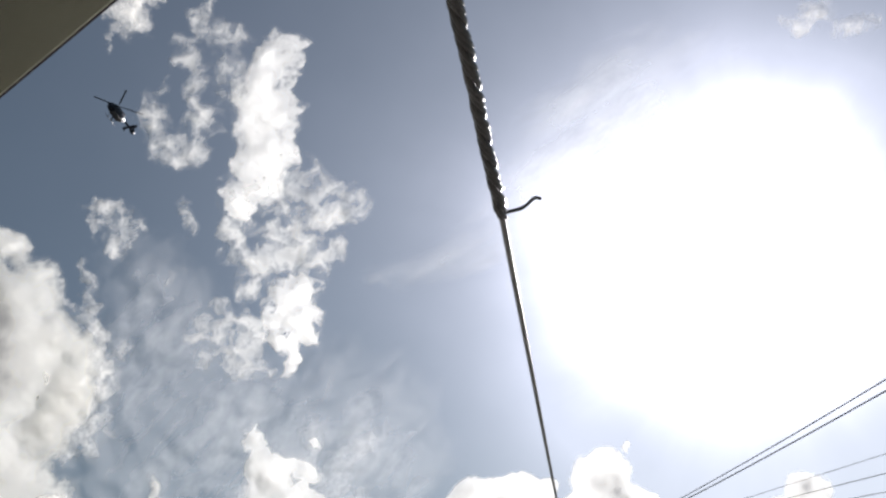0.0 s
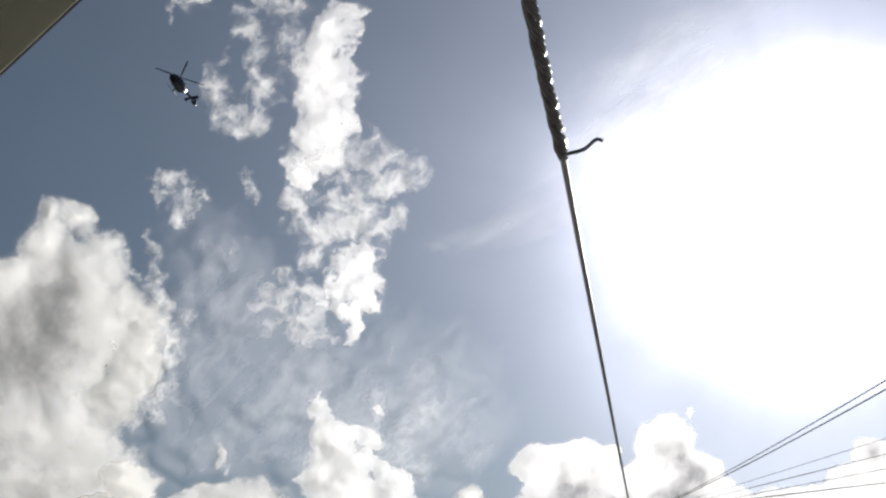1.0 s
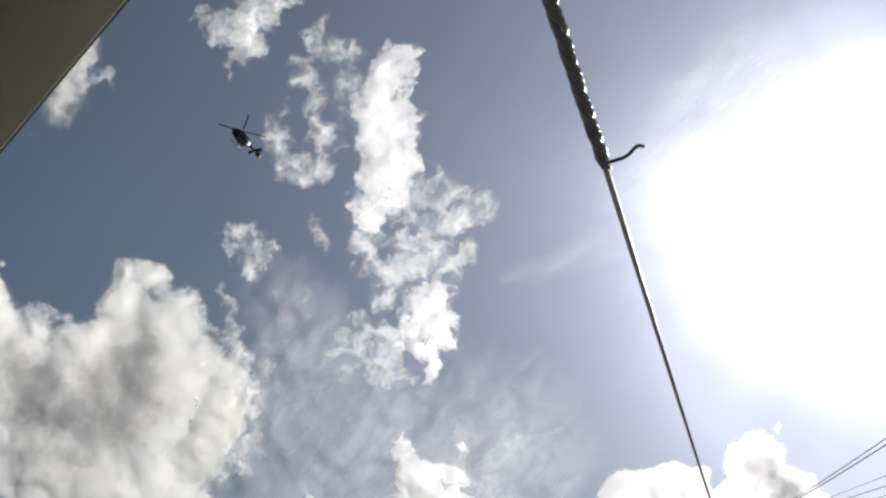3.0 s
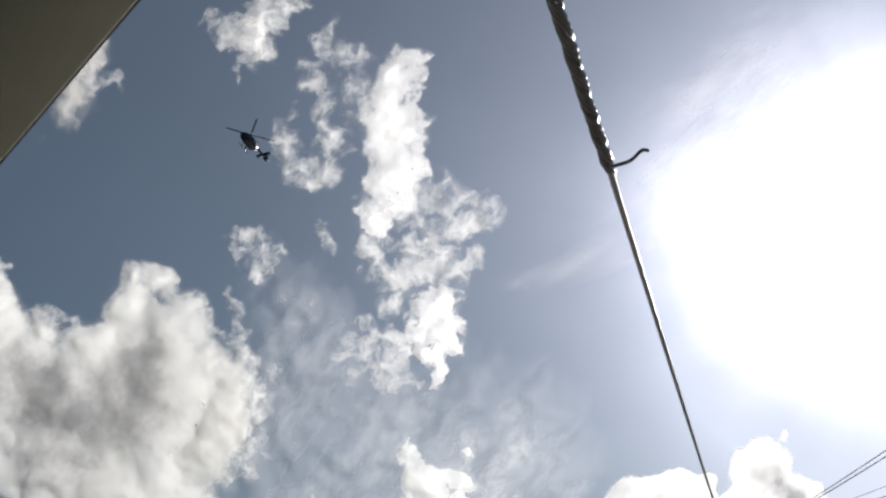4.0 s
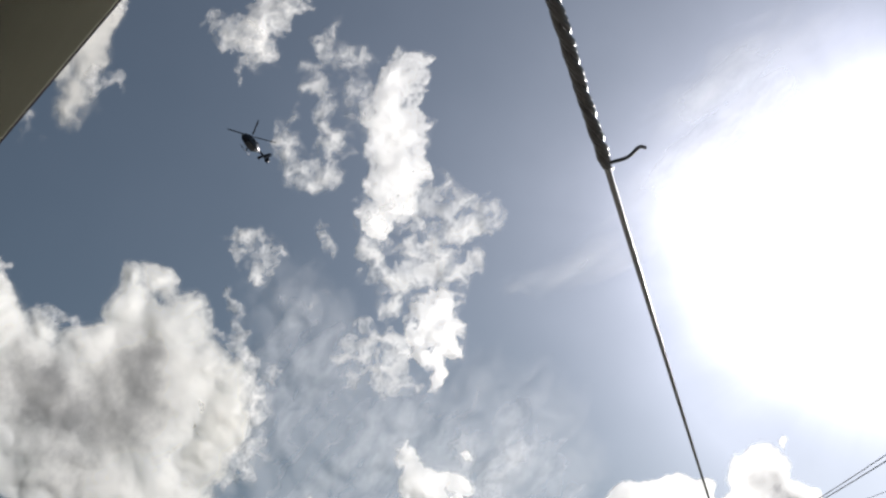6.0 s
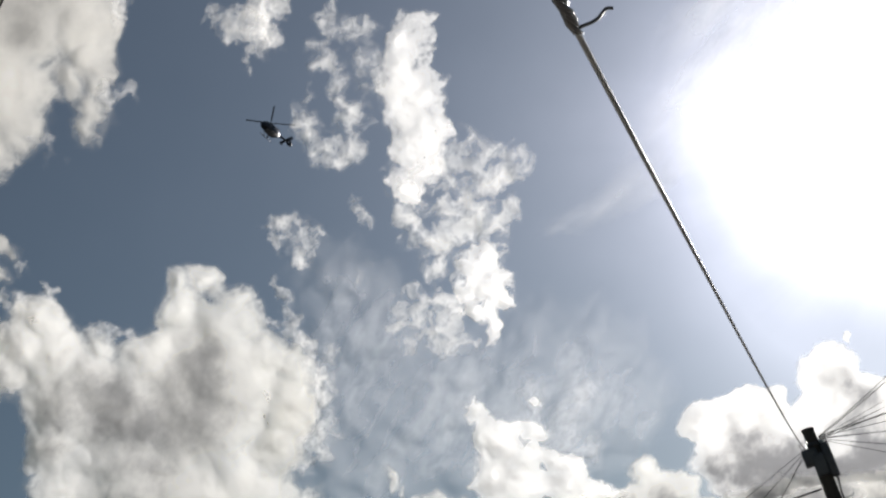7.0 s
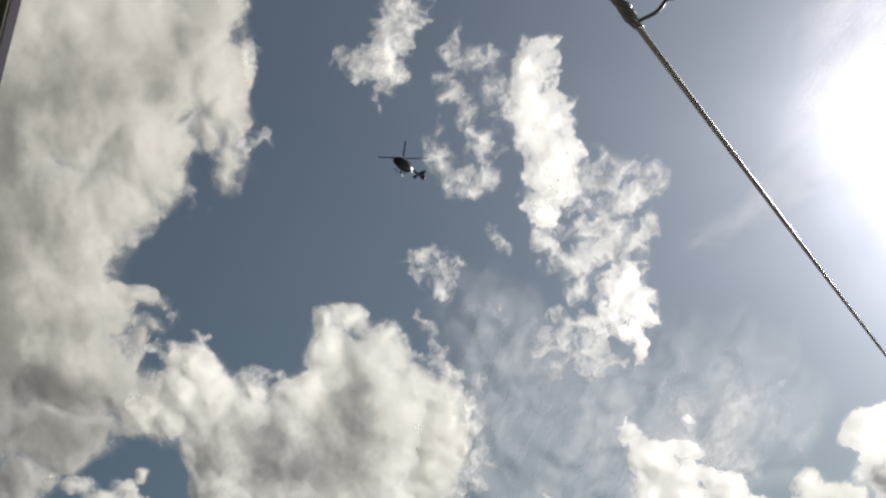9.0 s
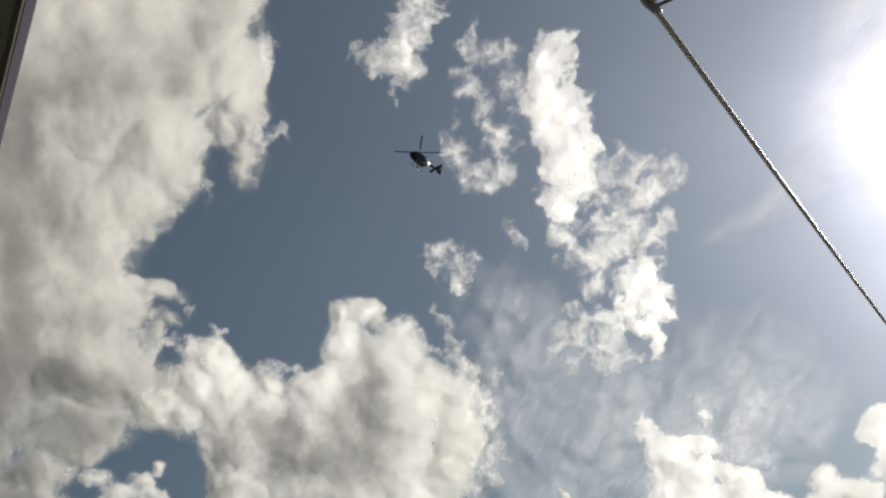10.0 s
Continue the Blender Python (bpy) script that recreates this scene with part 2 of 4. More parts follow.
def block(bm, size, m=None, bevel=0.0):
    """A box of that size about its pose, with bevelled edges."""
    made = bmesh.ops.create_cube(bm, size=1.0)["verts"]
    bmesh.ops.transform(bm, matrix=Matrix.Diagonal((*size, 1)), verts=made)
    if bevel:
        edges = list({e for v in made for e in v.link_edges})
        res = bmesh.ops.bevel(bm, geom=edges, offset=bevel, segments=2, affect="EDGES", profile=0.7)
        made = list({v for f in res["faces"] for v in f.verts} | {v for v in made if v.is_valid})
    if m is not None:
        bmesh.ops.transform(bm, matrix=m, verts=made)
    return bm


def prism(bm, section, start, end, across, upward=Vector((0, 0, 1))):
    """A section of (out, up) pairs drawn out from start to end."""
    rings = [[bm.verts.new(Vector(p) + across * o + upward * z) for o, z in section] for p in (start, end)]
    k = len(section)
    for i in range(k):
        bm.faces.new((rings[0][i], rings[0][(i + 1) % k], rings[1][(i + 1) % k], rings[1][i]))
    bm.faces.new(rings[0][::-1])
    bm.faces.new(rings[1])
    bmesh.ops.recalc_face_normals(bm, faces=bm.faces)
    return bm


def hang(a, b, sag, count=40):
    """Points of a wire that hangs from a to b."""
    a, b = Vector(a), Vector(b)
    out = []
    for i in range(count + 1):
        s = i / count
        p = a.lerp(b, s)
        p.z -= sag * 4 * s * (1 - s)
        out.append(p)
    return out


# ---- ground and house ----
bm = bmesh.new()
bmesh.ops.create_grid(bm, x_segments=40, y_segments=40, size=3500)
tagged(part("ground", bm, M_GROUND), "flat ground of grey tarmac and paving below the window", "ground", kind="structure")

ALONG = Vector((-0.667, 0.745, 0))      # the way the eaves run
OUT = Vector((0.745, 0.667, 0))         # away from the house


def beam(name, section, a0, a1, material, label, category, bevel=0.004):
    bm = bmesh.new()
    prism(bm, section, ALONG * a0 + Vector((0, 0, H)), ALONG * a1 + Vector((0, 0, H)), OUT)
    if bevel:
        bmesh.ops.bevel(bm, geom=list(bm.edges), offset=bevel, segments=2, affect="EDGES", profile=0.7)
    return tagged(part(name, bm, material, smooth=False), label, category, kind="structure")


beam("fascia", ((0.2610, 0.424), (0.3775, 0.792), (0.3760, 0.7925), (0.2602, 0.4242)), 0.40, 7.0, M_FASCIA, "dark painted outer board along the eaves of the house", "fascia", 0)
beam("fascia_lining", ((0.2598, 0.4244), (0.3753, 0.7927), (0.3735, 0.7934), (0.2590, 0.4246)), 0.40, 7.0, M_BOARD, "olive-shaded cream painted lining board inside the fascia", "fascia", 0)
# solid black strip in place of the shade where lining meets soffit
beam("shadow_strip", ((0.3580, 0.7938), (0.3733, 0.7938), (0.3733, 0.7958), (0.3580, 0.7958)), 0.40, 7.0, M_BLACK, "black strip standing in for the shade between fascia lining and soffit", "trim", 0)
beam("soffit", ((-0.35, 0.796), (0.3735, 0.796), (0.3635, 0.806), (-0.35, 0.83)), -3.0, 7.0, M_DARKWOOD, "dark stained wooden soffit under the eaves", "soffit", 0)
beam("roof", ((-4.0, 3.1), (-4.0, 3.2), (0.24, 0.95), (0.24, 0.835), (-0.4, 0.835)), -3.0, 7.0, M_TILE, "brown tiled roof of the house", "roof")
# out of view behind the camera; serves as a reflector for the lining board
beam("wall_front", ((-0.65, -4.8), (-0.35, -4.8), (-0.35, 0.792), (-0.65, 0.792)), -3.0, 7.0, M_STUCCO, "unseen front wall of the house, pale to bounce light onto the eaves", "wall", 0)

# ---- telephone pole ----
POLE_TOP = Vector((3.320, 17.300, 8.385))


def pole_point(right, away, down):
    return POLE_TOP + Vector((0.98 * right + 0.185 * away, -0.185 * right + 0.98 * away, -down))


pole = tagged(new("telegraph_pole"), "dark creosoted wooden telegraph pole crowded with boxes and drop wires", "telegraph pole")
pole.location = (POLE_TOP.x, POLE_TOP.y, 0)
BASE = Matrix.Translation(-Vector(pole.location))


def pole_part(name, bm, material, label="", smooth=True):
    bmesh.ops.transform(bm, matrix=BASE, verts=bm.verts)
    return part(name, bm, material, pole, label, smooth)


bm = bmesh.new()
zs = [0, 1.5, 3, 4.5, 6, 7.2, POLE_TOP.z - 0.22, POLE_TOP.z - 0.012, POLE_TOP.z]
tube(bm, [(POLE_TOP.x, POLE_TOP.y, z) for z in zs], [0.135, 0.13, 0.125, 0.118, 0.11, 0.1, 0.082, 0.080, 0.072], 20)
pole_part("shaft", bm, M_POLE)
bm = bmesh.new()
tube(bm, [pole_point(0, 0, 0.002), pole_point(0, 0, -0.012)], [0.088, 0.084], 20)
pole_part("cap", bm, M_GREYBOX, "dark metal cap plate")
bm = bmesh.new()
tube(bm, [pole_point(0, 0, 0.19), pole_point(0, 0, 0.23)], 0.094, 20)
pole_part("band", bm, M_GREYBOX, "dark metal ring band")
# terminal boxes clasping the pole head
bm = bmesh.new()
block(bm, (0.20, 0.19, 0.22), Matrix.Translation(pole_point(-0.09, -0.04, 0.37)) @ pose(0, 0, 0, 0, 0, -11), 0.035)
pole_part("terminal_box", bm, M_GREYBOX)
bm = bmesh.new()
block(bm, (0.11, 0.15, 0.46), Matrix.Translation(pole_point(0.13, -0.02, 0.46)) @ pose(0, 0, 0, 0, 0, -11), 0.025)
pole_part("joint_box", bm, M_GREYBOX)
bm = bmesh.new()
block(bm, (0.16, 0.16, 0.3), Matrix.Translation(pole_point(0.0, -0.06, 0.5)) @ pose(0, 0, 0, 0, 0, -11), 0.03)
pole_part("cable_shroud", bm, M_GREYBOX)
bm = bmesh.new()
block(bm, (0.075, 0.05, 0.03), Matrix.Translation(pole_point(0.115, -0.05, 0.205)) @ pose(0, 0, 0, 0, 25, -11), 0.008)
pole_part("bracket", bm, M_ZINC, "bright galvanised bracket")
for k in range(5):
    bm = bmesh.new()
    a = radians(-70 + 35 * k)
    c = pole_point(0.11 * math.cos(a), -0.11 * math.sin(a) * 0.6, 0.17 + 0.012 * k)
    ring = [c + Vector((0.024 * math.cos(b), 0, 0.024 * math.sin(b))) for b in (2 * math.pi * i / 14 for i in range(15))]
    tube(bm, ring, 0.005, 6, False)
    pole_part("ring_hook", bm, M_ZINC)
bm = bmesh.new()
loop = [pole_point(-0.095 + 0.055 * math.cos(a) - 0.03, -0.06, 0.2 + 0.045 * math.sin(a)) for a in (2 * math.pi * i / 18 for i in range(19))]
tube(bm, loop, 0.004, 6, False)
pole_part("slack_loop", bm, M_BLACK, "slack loop of thin black wire")
bm = bmesh.new()
tube(bm, [pole_point(0.11, -0.05, 0.62), pole_point(0.14, -0.06, 0.72), pole_point(0.115, -0.07, 0.9), pole_point(0.105, -0.06, 1.6), pole_point(0.12, -0.06, 4)], 0.012, 8)
pole_part("riser_cable", bm, M_BLACK)
for k in range(6):
    bm = bmesh.new()
    side = -1 if k % 2 else 1
    c = pole_point(0.1 * side, 0, 0.98 + 0.42 * k)
    tube(bm, [c, c + Vector((0.13 * side, -0.02, 0)), c + Vector((0.15 * side, -0.02, 0.03))], 0.009, 8)
    pole_part("step_peg", bm, M_ZINC)


def wire(name, a, b, sag, radius, material, label, count=40, group="drop wires on the pole"):
    bm = bmesh.new()
    tube(bm, hang(a, b, sag, count), radius, 6)
    return tagged(part(name, bm, material), label, "wire", group)


wire("service_wire", (3.412, 17.252, 8.255), (1.978, -2.195, 5.639), 0.12, 0.0036, M_SERVICE, "thin grey drop wire running from the pole to a house")
wire("service_wire", (3.412, 17.252, 8.243), (2.197, -2.439, 5.639), 0.12, 0.0044, M_SERVICE, "thin grey drop wire running from the pole to a house")
wire("service_wire", (3.412, 17.252, 8.231), (9.900, -11.043, 5.639), 0.12, 0.0028, M_SERVICE, "thin grey drop wire running from the pole to a house")
wire("service_wire", (3.412, 17.252, 8.219), (24.727, -3.817, 8.265), 0.05, 0.0045, M_SERVICE, "thin grey drop wire running from the pole to a house")
wire("service_wire", (3.412, 17.252, 8.207), (28.954, 1.579, 8.253), 0.05, 0.0045, M_SERVICE, "thin grey drop wire running from the pole to a house")
wire("service_wire", (3.412, 17.252, 8.255), (32.853, 11.675, 8.301), 0.05, 0.007, M_SERVICE, "thin grey drop wire running from the pole to a house")
wire("service_wire", (3.412, 17.252, 8.243), (32.485, 24.520, 8.289), 0.05, 0.0045, M_SERVICE, "thin grey drop wire running from the pole to a house")
wire("service_wire", (3.412, 17.252, 8.231), (26.978, 35.780, 8.277), 0.05, 0.0045, M_SERVICE, "thin grey drop wire running from the pole to a house")
wire("service_wire", (3.412, 17.252, 8.219), (27.588, 34.974, 8.265), 0.05, 0.0045, M_SERVICE, "thin grey drop wire running from the pole to a house")
wire("service_wire", (3.124, 17.345, 8.125), (-4.282, 25.576, 6.466), 0.1, 0.0045, M_SERVICE, "thin grey drop wire running from the pole to a house")
wire("service_wire", (3.124, 17.345, 8.086), (-1.596, 25.889, 6.447), 0.1, 0.0045, M_SERVICE, "thin grey drop wire running from the pole to a house")
wire("service_wire", (3.127, 17.344, 8.037), (0.712, 25.932, 6.460), 0.1, 0.0045, M_SERVICE, "thin grey drop wire running from the pole to a house")
wire("service_wire", (3.129, 17.344, 8.061), (0.900, 25.926, 6.456), 0.1, 0.0045, M_SERVICE, "thin grey drop wire running from the pole to a house")
wire("service_wire", (3.412, 17.252, 8.219), (12.292, 22.864, 6.603), 0.1, 0.005, M_SERVICE, "thin grey drop wire running from the pole to a house")
wire("service_wire", (3.412, 17.252, 8.207), (10.640, 23.677, 6.640), 0.1, 0.005, M_SERVICE, "thin grey drop wire running from the pole to a house")
wire("aerial_cable", (3.243, 17.461, 7.624), (-7.621, 22.194, 10.009), 0.55, 0.013, M_BLACK, "thick black aerial cable slung from the pole", 60)

# ---- the near drop wire with its twisted grip ----
TAIL_ROOT = Vector((0.190, 1.224, 5.452))          # where the loose strand leaves the grip
J = TAIL_ROOT + Vector((-0.0030, 0, -0.0011))
ANCHOR = Vector((-0.145, -0.346, 5.514))
drop = tagged(new("drop_wire"), "grey drop wire from the pole ending in a twisted steel grip", "wire")
drop.location = J
DBASE = Matrix.Translation(-J)


def drop_part(name, bm, material, label="", smooth=True):
    bmesh.ops.transform(bm, matrix=DBASE, verts=bm.verts)
    return part(name, bm, material, drop, label, smooth)


far_end = pole_point(-0.075, -0.05, 0.10)
bm = bmesh.new()
pts = []
for i in range(61):
    s = (i / 60) ** 2.0
    p = J.lerp(far_end, s)
    p.z -= 0.298 * 4 * s * (1 - s)
    pts.append(p)
tube(bm, pts, 0.0037, 16)
drop_part("wire", bm, M_WIRE)
way = (ANCHOR - J).normalized()
side = way.orthogonal().normalized()
over = way.cross(side)
length = (ANCHOR - J).length
bm = bmesh.new()
tube(bm, [J, ANCHOR], 0.003, 8)
drop_part("wire_end", bm, M_WIRE)
STRANDS = 6
for k in range(STRANDS):
    bm = bmesh.new()
    pts, n = [], 420
    for i in range(n + 1):
        s = length * i / n
        a = 2 * math.pi * (k / STRANDS - s / 0.096)
        grow = 0.0043 + 0.0004 * math.sin(s * 31.0 + k * 1.3)
        wob = side * 0.0004 * math.sin(s * 17.0) + over * 0.0004 * math.sin(s * 23.0 + 1)
        pts.append(J + way * (s - 0.004 * (k % 3)) + wob + (side * math.cos(a) + over * math.sin(a)) * grow)
    radii = [0.0030 if 6 < i else 0.0015 + 0.0003 * i for i in range(n + 1)]
    tube(bm, pts, radii, 12)
    drop_part("strand", bm, M_STRAND)
TAIL = Vector((0.236, 1.251, 5.479))
bm = bmesh.new()
to = TAIL - TAIL_ROOT
lift = Vector((-0.2, -0.35, 0.9)).normalized()
prof = ((-0.06, -0.04), (0, 0), (0.1, 0.0), (0.2, -0.012), (0.3, -0.025), (0.4, -0.035), (0.5, -0.032), (0.6, -0.01), (0.7, 0.03), (0.78, 0.065), (0.85, 0.085), (0.91, 0.085), (0.96, 0.06), (1.02, 0.02))
tube(bm, [TAIL_ROOT + to * s + lift * u * 0.75 * to.length for s, u in prof], 0.0021, 8)
drop_part("loose_tail", bm, M_STRAND, "loose bent end of one steel strand")

# ---- helicopter ----


def helicopter():
    top = tagged(new("helicopter"), "dark blue twin-engined helicopter with four blades and a shrouded tail fan", "helicopter")
    # fuselage: x is the nose, z up; stations of (x, half width, low, high)
    stations = ((3.05, 0.05, -0.35, -0.22), (2.9, 0.36, -0.62, 0.02), (2.5, 0.62, -0.88, 0.4), (1.9, 0.78, -1.0, 0.78), (1.0, 0.84, -1.05, 0.95), (0.0, 0.85, -1.05, 1.0),
                (-0.9, 0.83, -1.0, 1.02), (-1.7, 0.72, -0.82, 1.0), (-2.3, 0.5, -0.4, 0.92), (-2.7, 0.3, 0.05, 0.78), (-2.95, 0.2, 0.2, 0.68))
    bm = bmesh.new()
    rings, seg = [], 24
    for x, w, lo, hi in stations:
        mid, half = (lo + hi) / 2, (hi - lo) / 2
        ring = []
        for k in range(seg):
            a = 2 * math.pi * k / seg
            c, s = math.cos(a), math.sin(a)
            ring.append(bm.verts.new((x, w * math.copysign(abs(c) ** 0.75, c), mid + half * math.copysign(abs(s) ** 0.8, s))))
        rings.append(ring)
    for a, b in zip(rings, rings[1:]):
        for k in range(seg):
            bm.faces.new((a[k], b[k], b[(k + 1) % seg], a[(k + 1) % seg]))
    bm.faces.new(rings[0][::-1])
    bm.faces.new(rings[-1])
    bmesh.ops.recalc_face_normals(bm, faces=bm.faces)
    fus = part("fuselage", bm, M_HELI, top)
    for name, box, at, mat in (("belly_panel", (2.9, 1.2, 0.06), (0.2, 0, -1.05), M_HELIGREY), ("engine_cowling", (2.6, 1.1, 0.42), (-0.6, 0, 1.12), M_HELI)):
        bm = bmesh.new()
        block(bm, box, Matrix.Translation(at), 0.025 if name == "belly_panel" else 0.16)
        part(name, bm, mat, top)
    for s in (-1, 1):
        bm = bmesh.new()
        block(bm, (1.0, 0.05, 0.72), pose(1.62, s * 0.79, 0.25, s * 8, 0, -s * 10), 0.02)
        part("side_window", bm, M_GLASS, fus)
        bm = bmesh.new()
        block(bm, (1.1, 0.05, 0.62), pose(0.2, s * 0.845, 0.32, s * 6, 0, 0), 0.02)
        part("door_window", bm, M_GLASS, fus)
        bm = bmesh.new()
        tube(bm, [(-1.75, s * 0.32, 1.12), (-2.25, s * 0.4, 1.2)], 0.15, 12)
        part("exhaust", bm, M_GREYBOX, top)
    bm = bmesh.new()
    block(bm, (0.7, 1.0, 0.5), pose(2.42, 0, 0.18, 0, 38, 0), 0.1)
    part("windscreen", bm, M_GLASS, fus)
    bm = bmesh.new()
    tube(bm, [(-2.7, 0, 0.45), (-3.6, 0, 0.5), (-4.6, 0, 0.55), (-5.6, 0, 0.62)], [0.29, 0.24, 0.2, 0.19], 14)
    part("tail_boom", bm, M_HELI, top)
    # shrouded fan: a ring with a thick rim, its hub and blades, and the fin above
    bm = bmesh.new()
    n, c = 28, Vector((-6.15, 0, 0.7))
    loops = []
    for r, y in ((0.5, -0.16), (0.78, -0.2), (0.82, 0.0), (0.78, 0.2), (0.5, 0.16)):
        loops.append([bm.verts.new(c + Vector((r * math.cos(a), y, r * math.sin(a)))) for a in (2 * math.pi * i / n for i in range(n))])
    for a, b in zip(loops, loops[1:] + loops[:1]):
        for k in range(n):
            bm.faces.new((a[k], a[(k + 1) % n], b[(k + 1) % n], b[k]))
    bmesh.ops.recalc_face_normals(bm, faces=bm.faces)
    shroud = part("fan_shroud", bm, M_HELI, top)
    bm = bmesh.new()
    tube(bm, [c + Vector((0, -0.12, 0)), c + Vector((0, 0.12, 0))], 0.12, 12)
    part("fan_hub", bm, M_GREYBOX, shroud)
    for k in range(8):
        bm = bmesh.new()
        a = 2 * math.pi * k / 8
        block(bm, (0.4, 0.02, 0.09), Matrix.Translation(c) @ Matrix.Rotation(-a, 4, "Y") @ Matrix.Translation((0.3, 0, 0)) @ pose(0, 0, 0, 30, 0, 0))
        part("fan_blade", bm, M_BLADE, shroud)
    bm = bmesh.new()
    prism(bm, ((-5.75, 1.3), (-6.55, 1.35), (-7.1, 2.35), (-6.65, 2.4)), (0, -0.07, 0), (0, 0.07, 0), Vector((1, 0, 0)))
    part("tail_fin", bm, M_HELI, top, smooth=False)
    bm = bmesh.new()
    block(bm, (0.62, 2.7, 0.07), Matrix.Translation((-5.0, 0, 0.6)), 0.03)
    stab = part("stabiliser", bm, M_HELI, top)
    for s in (-1, 1):
        bm = bmesh.new()
        prism(bm, ((-4.6, 0.35), (-5.5, 0.3), (-5.75, 1.15), (-5.2, 1.15)), (0, s * 1.35 - 0.03, 0), (0, s * 1.35 + 0.03, 0), Vector((1, 0, 0)))
        part("end_plate", bm, M_HELI, stab, smooth=False)
        bm = bmesh.new()
        tube(bm, [(2.0, s * 1.05, -1.45), (1.75, s * 1.05, -1.6), (1.4, s * 1.05, -1.65), (-1.6, s * 1.05, -1.65)], 0.055, 8)
        part("skid", bm, M_HELIGREY, top, "pale grey landing skid")
        for x in (1.0, -0.9):
            bm = bmesh.new()
            tube(bm, [(x, s * 0.45, -0.98), (x, s * 0.8, -1.15), (x, s * 1.0, -1.42), (x, s * 1.05, -1.65)], 0.05, 8)
            part("skid_strut", bm, M_HELIGREY, top)
    bm = bmesh.new()
    tube(bm, [(0, 0, 1.2), (0, 0, 1.78)], [0.16, 0.1], 12)
    part("mast", bm, M_GREYBOX, top)
    bm = bmesh.new()
    tube(bm, [(0, 0, 1.7), (0, 0, 1.9)], [0.26, 0.2], 16)
    hub = part("rotor_hub", bm, M_GREYBOX, top)
    for k in range(4):
        bm = bmesh.new()
        a = 2 * math.pi * k / 4 + radians(ROTOR)
        m = Matrix.Translation((0, 0, 1.82)) @ Matrix.Rotation(a, 4, "Z") @ pose(0, 0, 0, 6, -2.2, 0)
        block(bm, (4.3, 0.29, 0.05), m @ Matrix.Translation((2.95, 0, 0)), 0.02)
        tube(bm, [m @ Vector((0.1, 0, 0)), m @ Vector((0.95, 0, 0))], 0.07, 8)
        part("rotor_blade", bm, M_BLADE, hub, smooth=False)
    for name, at in (("beacon", (-2.55, 0, 0.0)), ("camera_pod", (2.35, 0.3, -1.05))):
        bm = bmesh.new()
        bmesh.ops.create_uvsphere(bm, u_segments=14, v_segments=10, radius=0.17 if name == "beacon" else 0.26, matrix=Matrix.Translation(at))
        part(name, bm, M_BEACON if name == "beacon" else M_BLACK, top, "lit white anti-collision light" if name == "beacon" else "dark ball-shaped camera pod")
    return top


ROTOR = 46
heli = helicopter()
HELI_WAY = Vector((-0.1335, 0.8467, 0.5149)).normalized()
nose = math.atan2(-0.936, -0.351)
heli.matrix_world = Matrix.Translation(Vector((0, 0, H)) + HELI_WAY * 290) @ Euler((radians(-4), radians(-14), nose)).to_matrix().to_4x4() @ Matrix.Scale(1.08, 4)

# ---- clouds ----
TILT = radians(27)
C_FWD, C_UP, C_RIGHT = Vector((0, math.cos(TILT), math.sin(TILT))), Vector((0, -math.sin(TILT), math.cos(TILT))), Vector((1, 0, 0))


def lattice(ix, iy, seed):
    h = (ix.astype(np.int64) * 374761393 + iy.astype(np.int64) * 668265263 + seed * 974634513) & 0xFFFFFFFF
    h = ((h ^ (h >> 13)) * 1274126177) & 0xFFFFFFFF
    return ((h ^ (h >> 16)) & 0xFFFF) / 65535.0 * 2 * math.pi


def gradient_noise(x, y, seed):
    x0, y0 = np.floor(x), np.floor(y)
    fx, fy = x - x0, y - y0
    sx, sy = fx * fx * fx * (fx * (fx * 6 - 15) + 10), fy * fy * fy * (fy * (fy * 6 - 15) + 10)
    total = 0
    for dx in (0, 1):
        for dy in (0, 1):
            a = lattice(x0 + dx, y0 + dy, seed)
            g = np.cos(a) * (fx - dx) + np.sin(a) * (fy - dy)
            total = total + g * (sx if dx else 1 - sx) * (sy if dy else 1 - sy)
    return total * 1.4


def fractal(x, y, size, seed, octaves=6, rough=0.55, billow=0.0):
    """Fractal noise about 0; billow folds it into rounded heads."""
    total, amp, norm_ = 0, 1.0, 0.0
    for k in range(octaves):
        n = gradient_noise(x / size * 2 ** k + 17.3 * k, y / size * 2 ** k - 9.1 * k, seed + k)
        n = (1 - billow) * n + billow * (np.abs(n) * 2.0 - 0.55)
        total, norm_ = total + n * amp, norm_ + amp
        amp *= rough
    return total / norm_ * 4.6


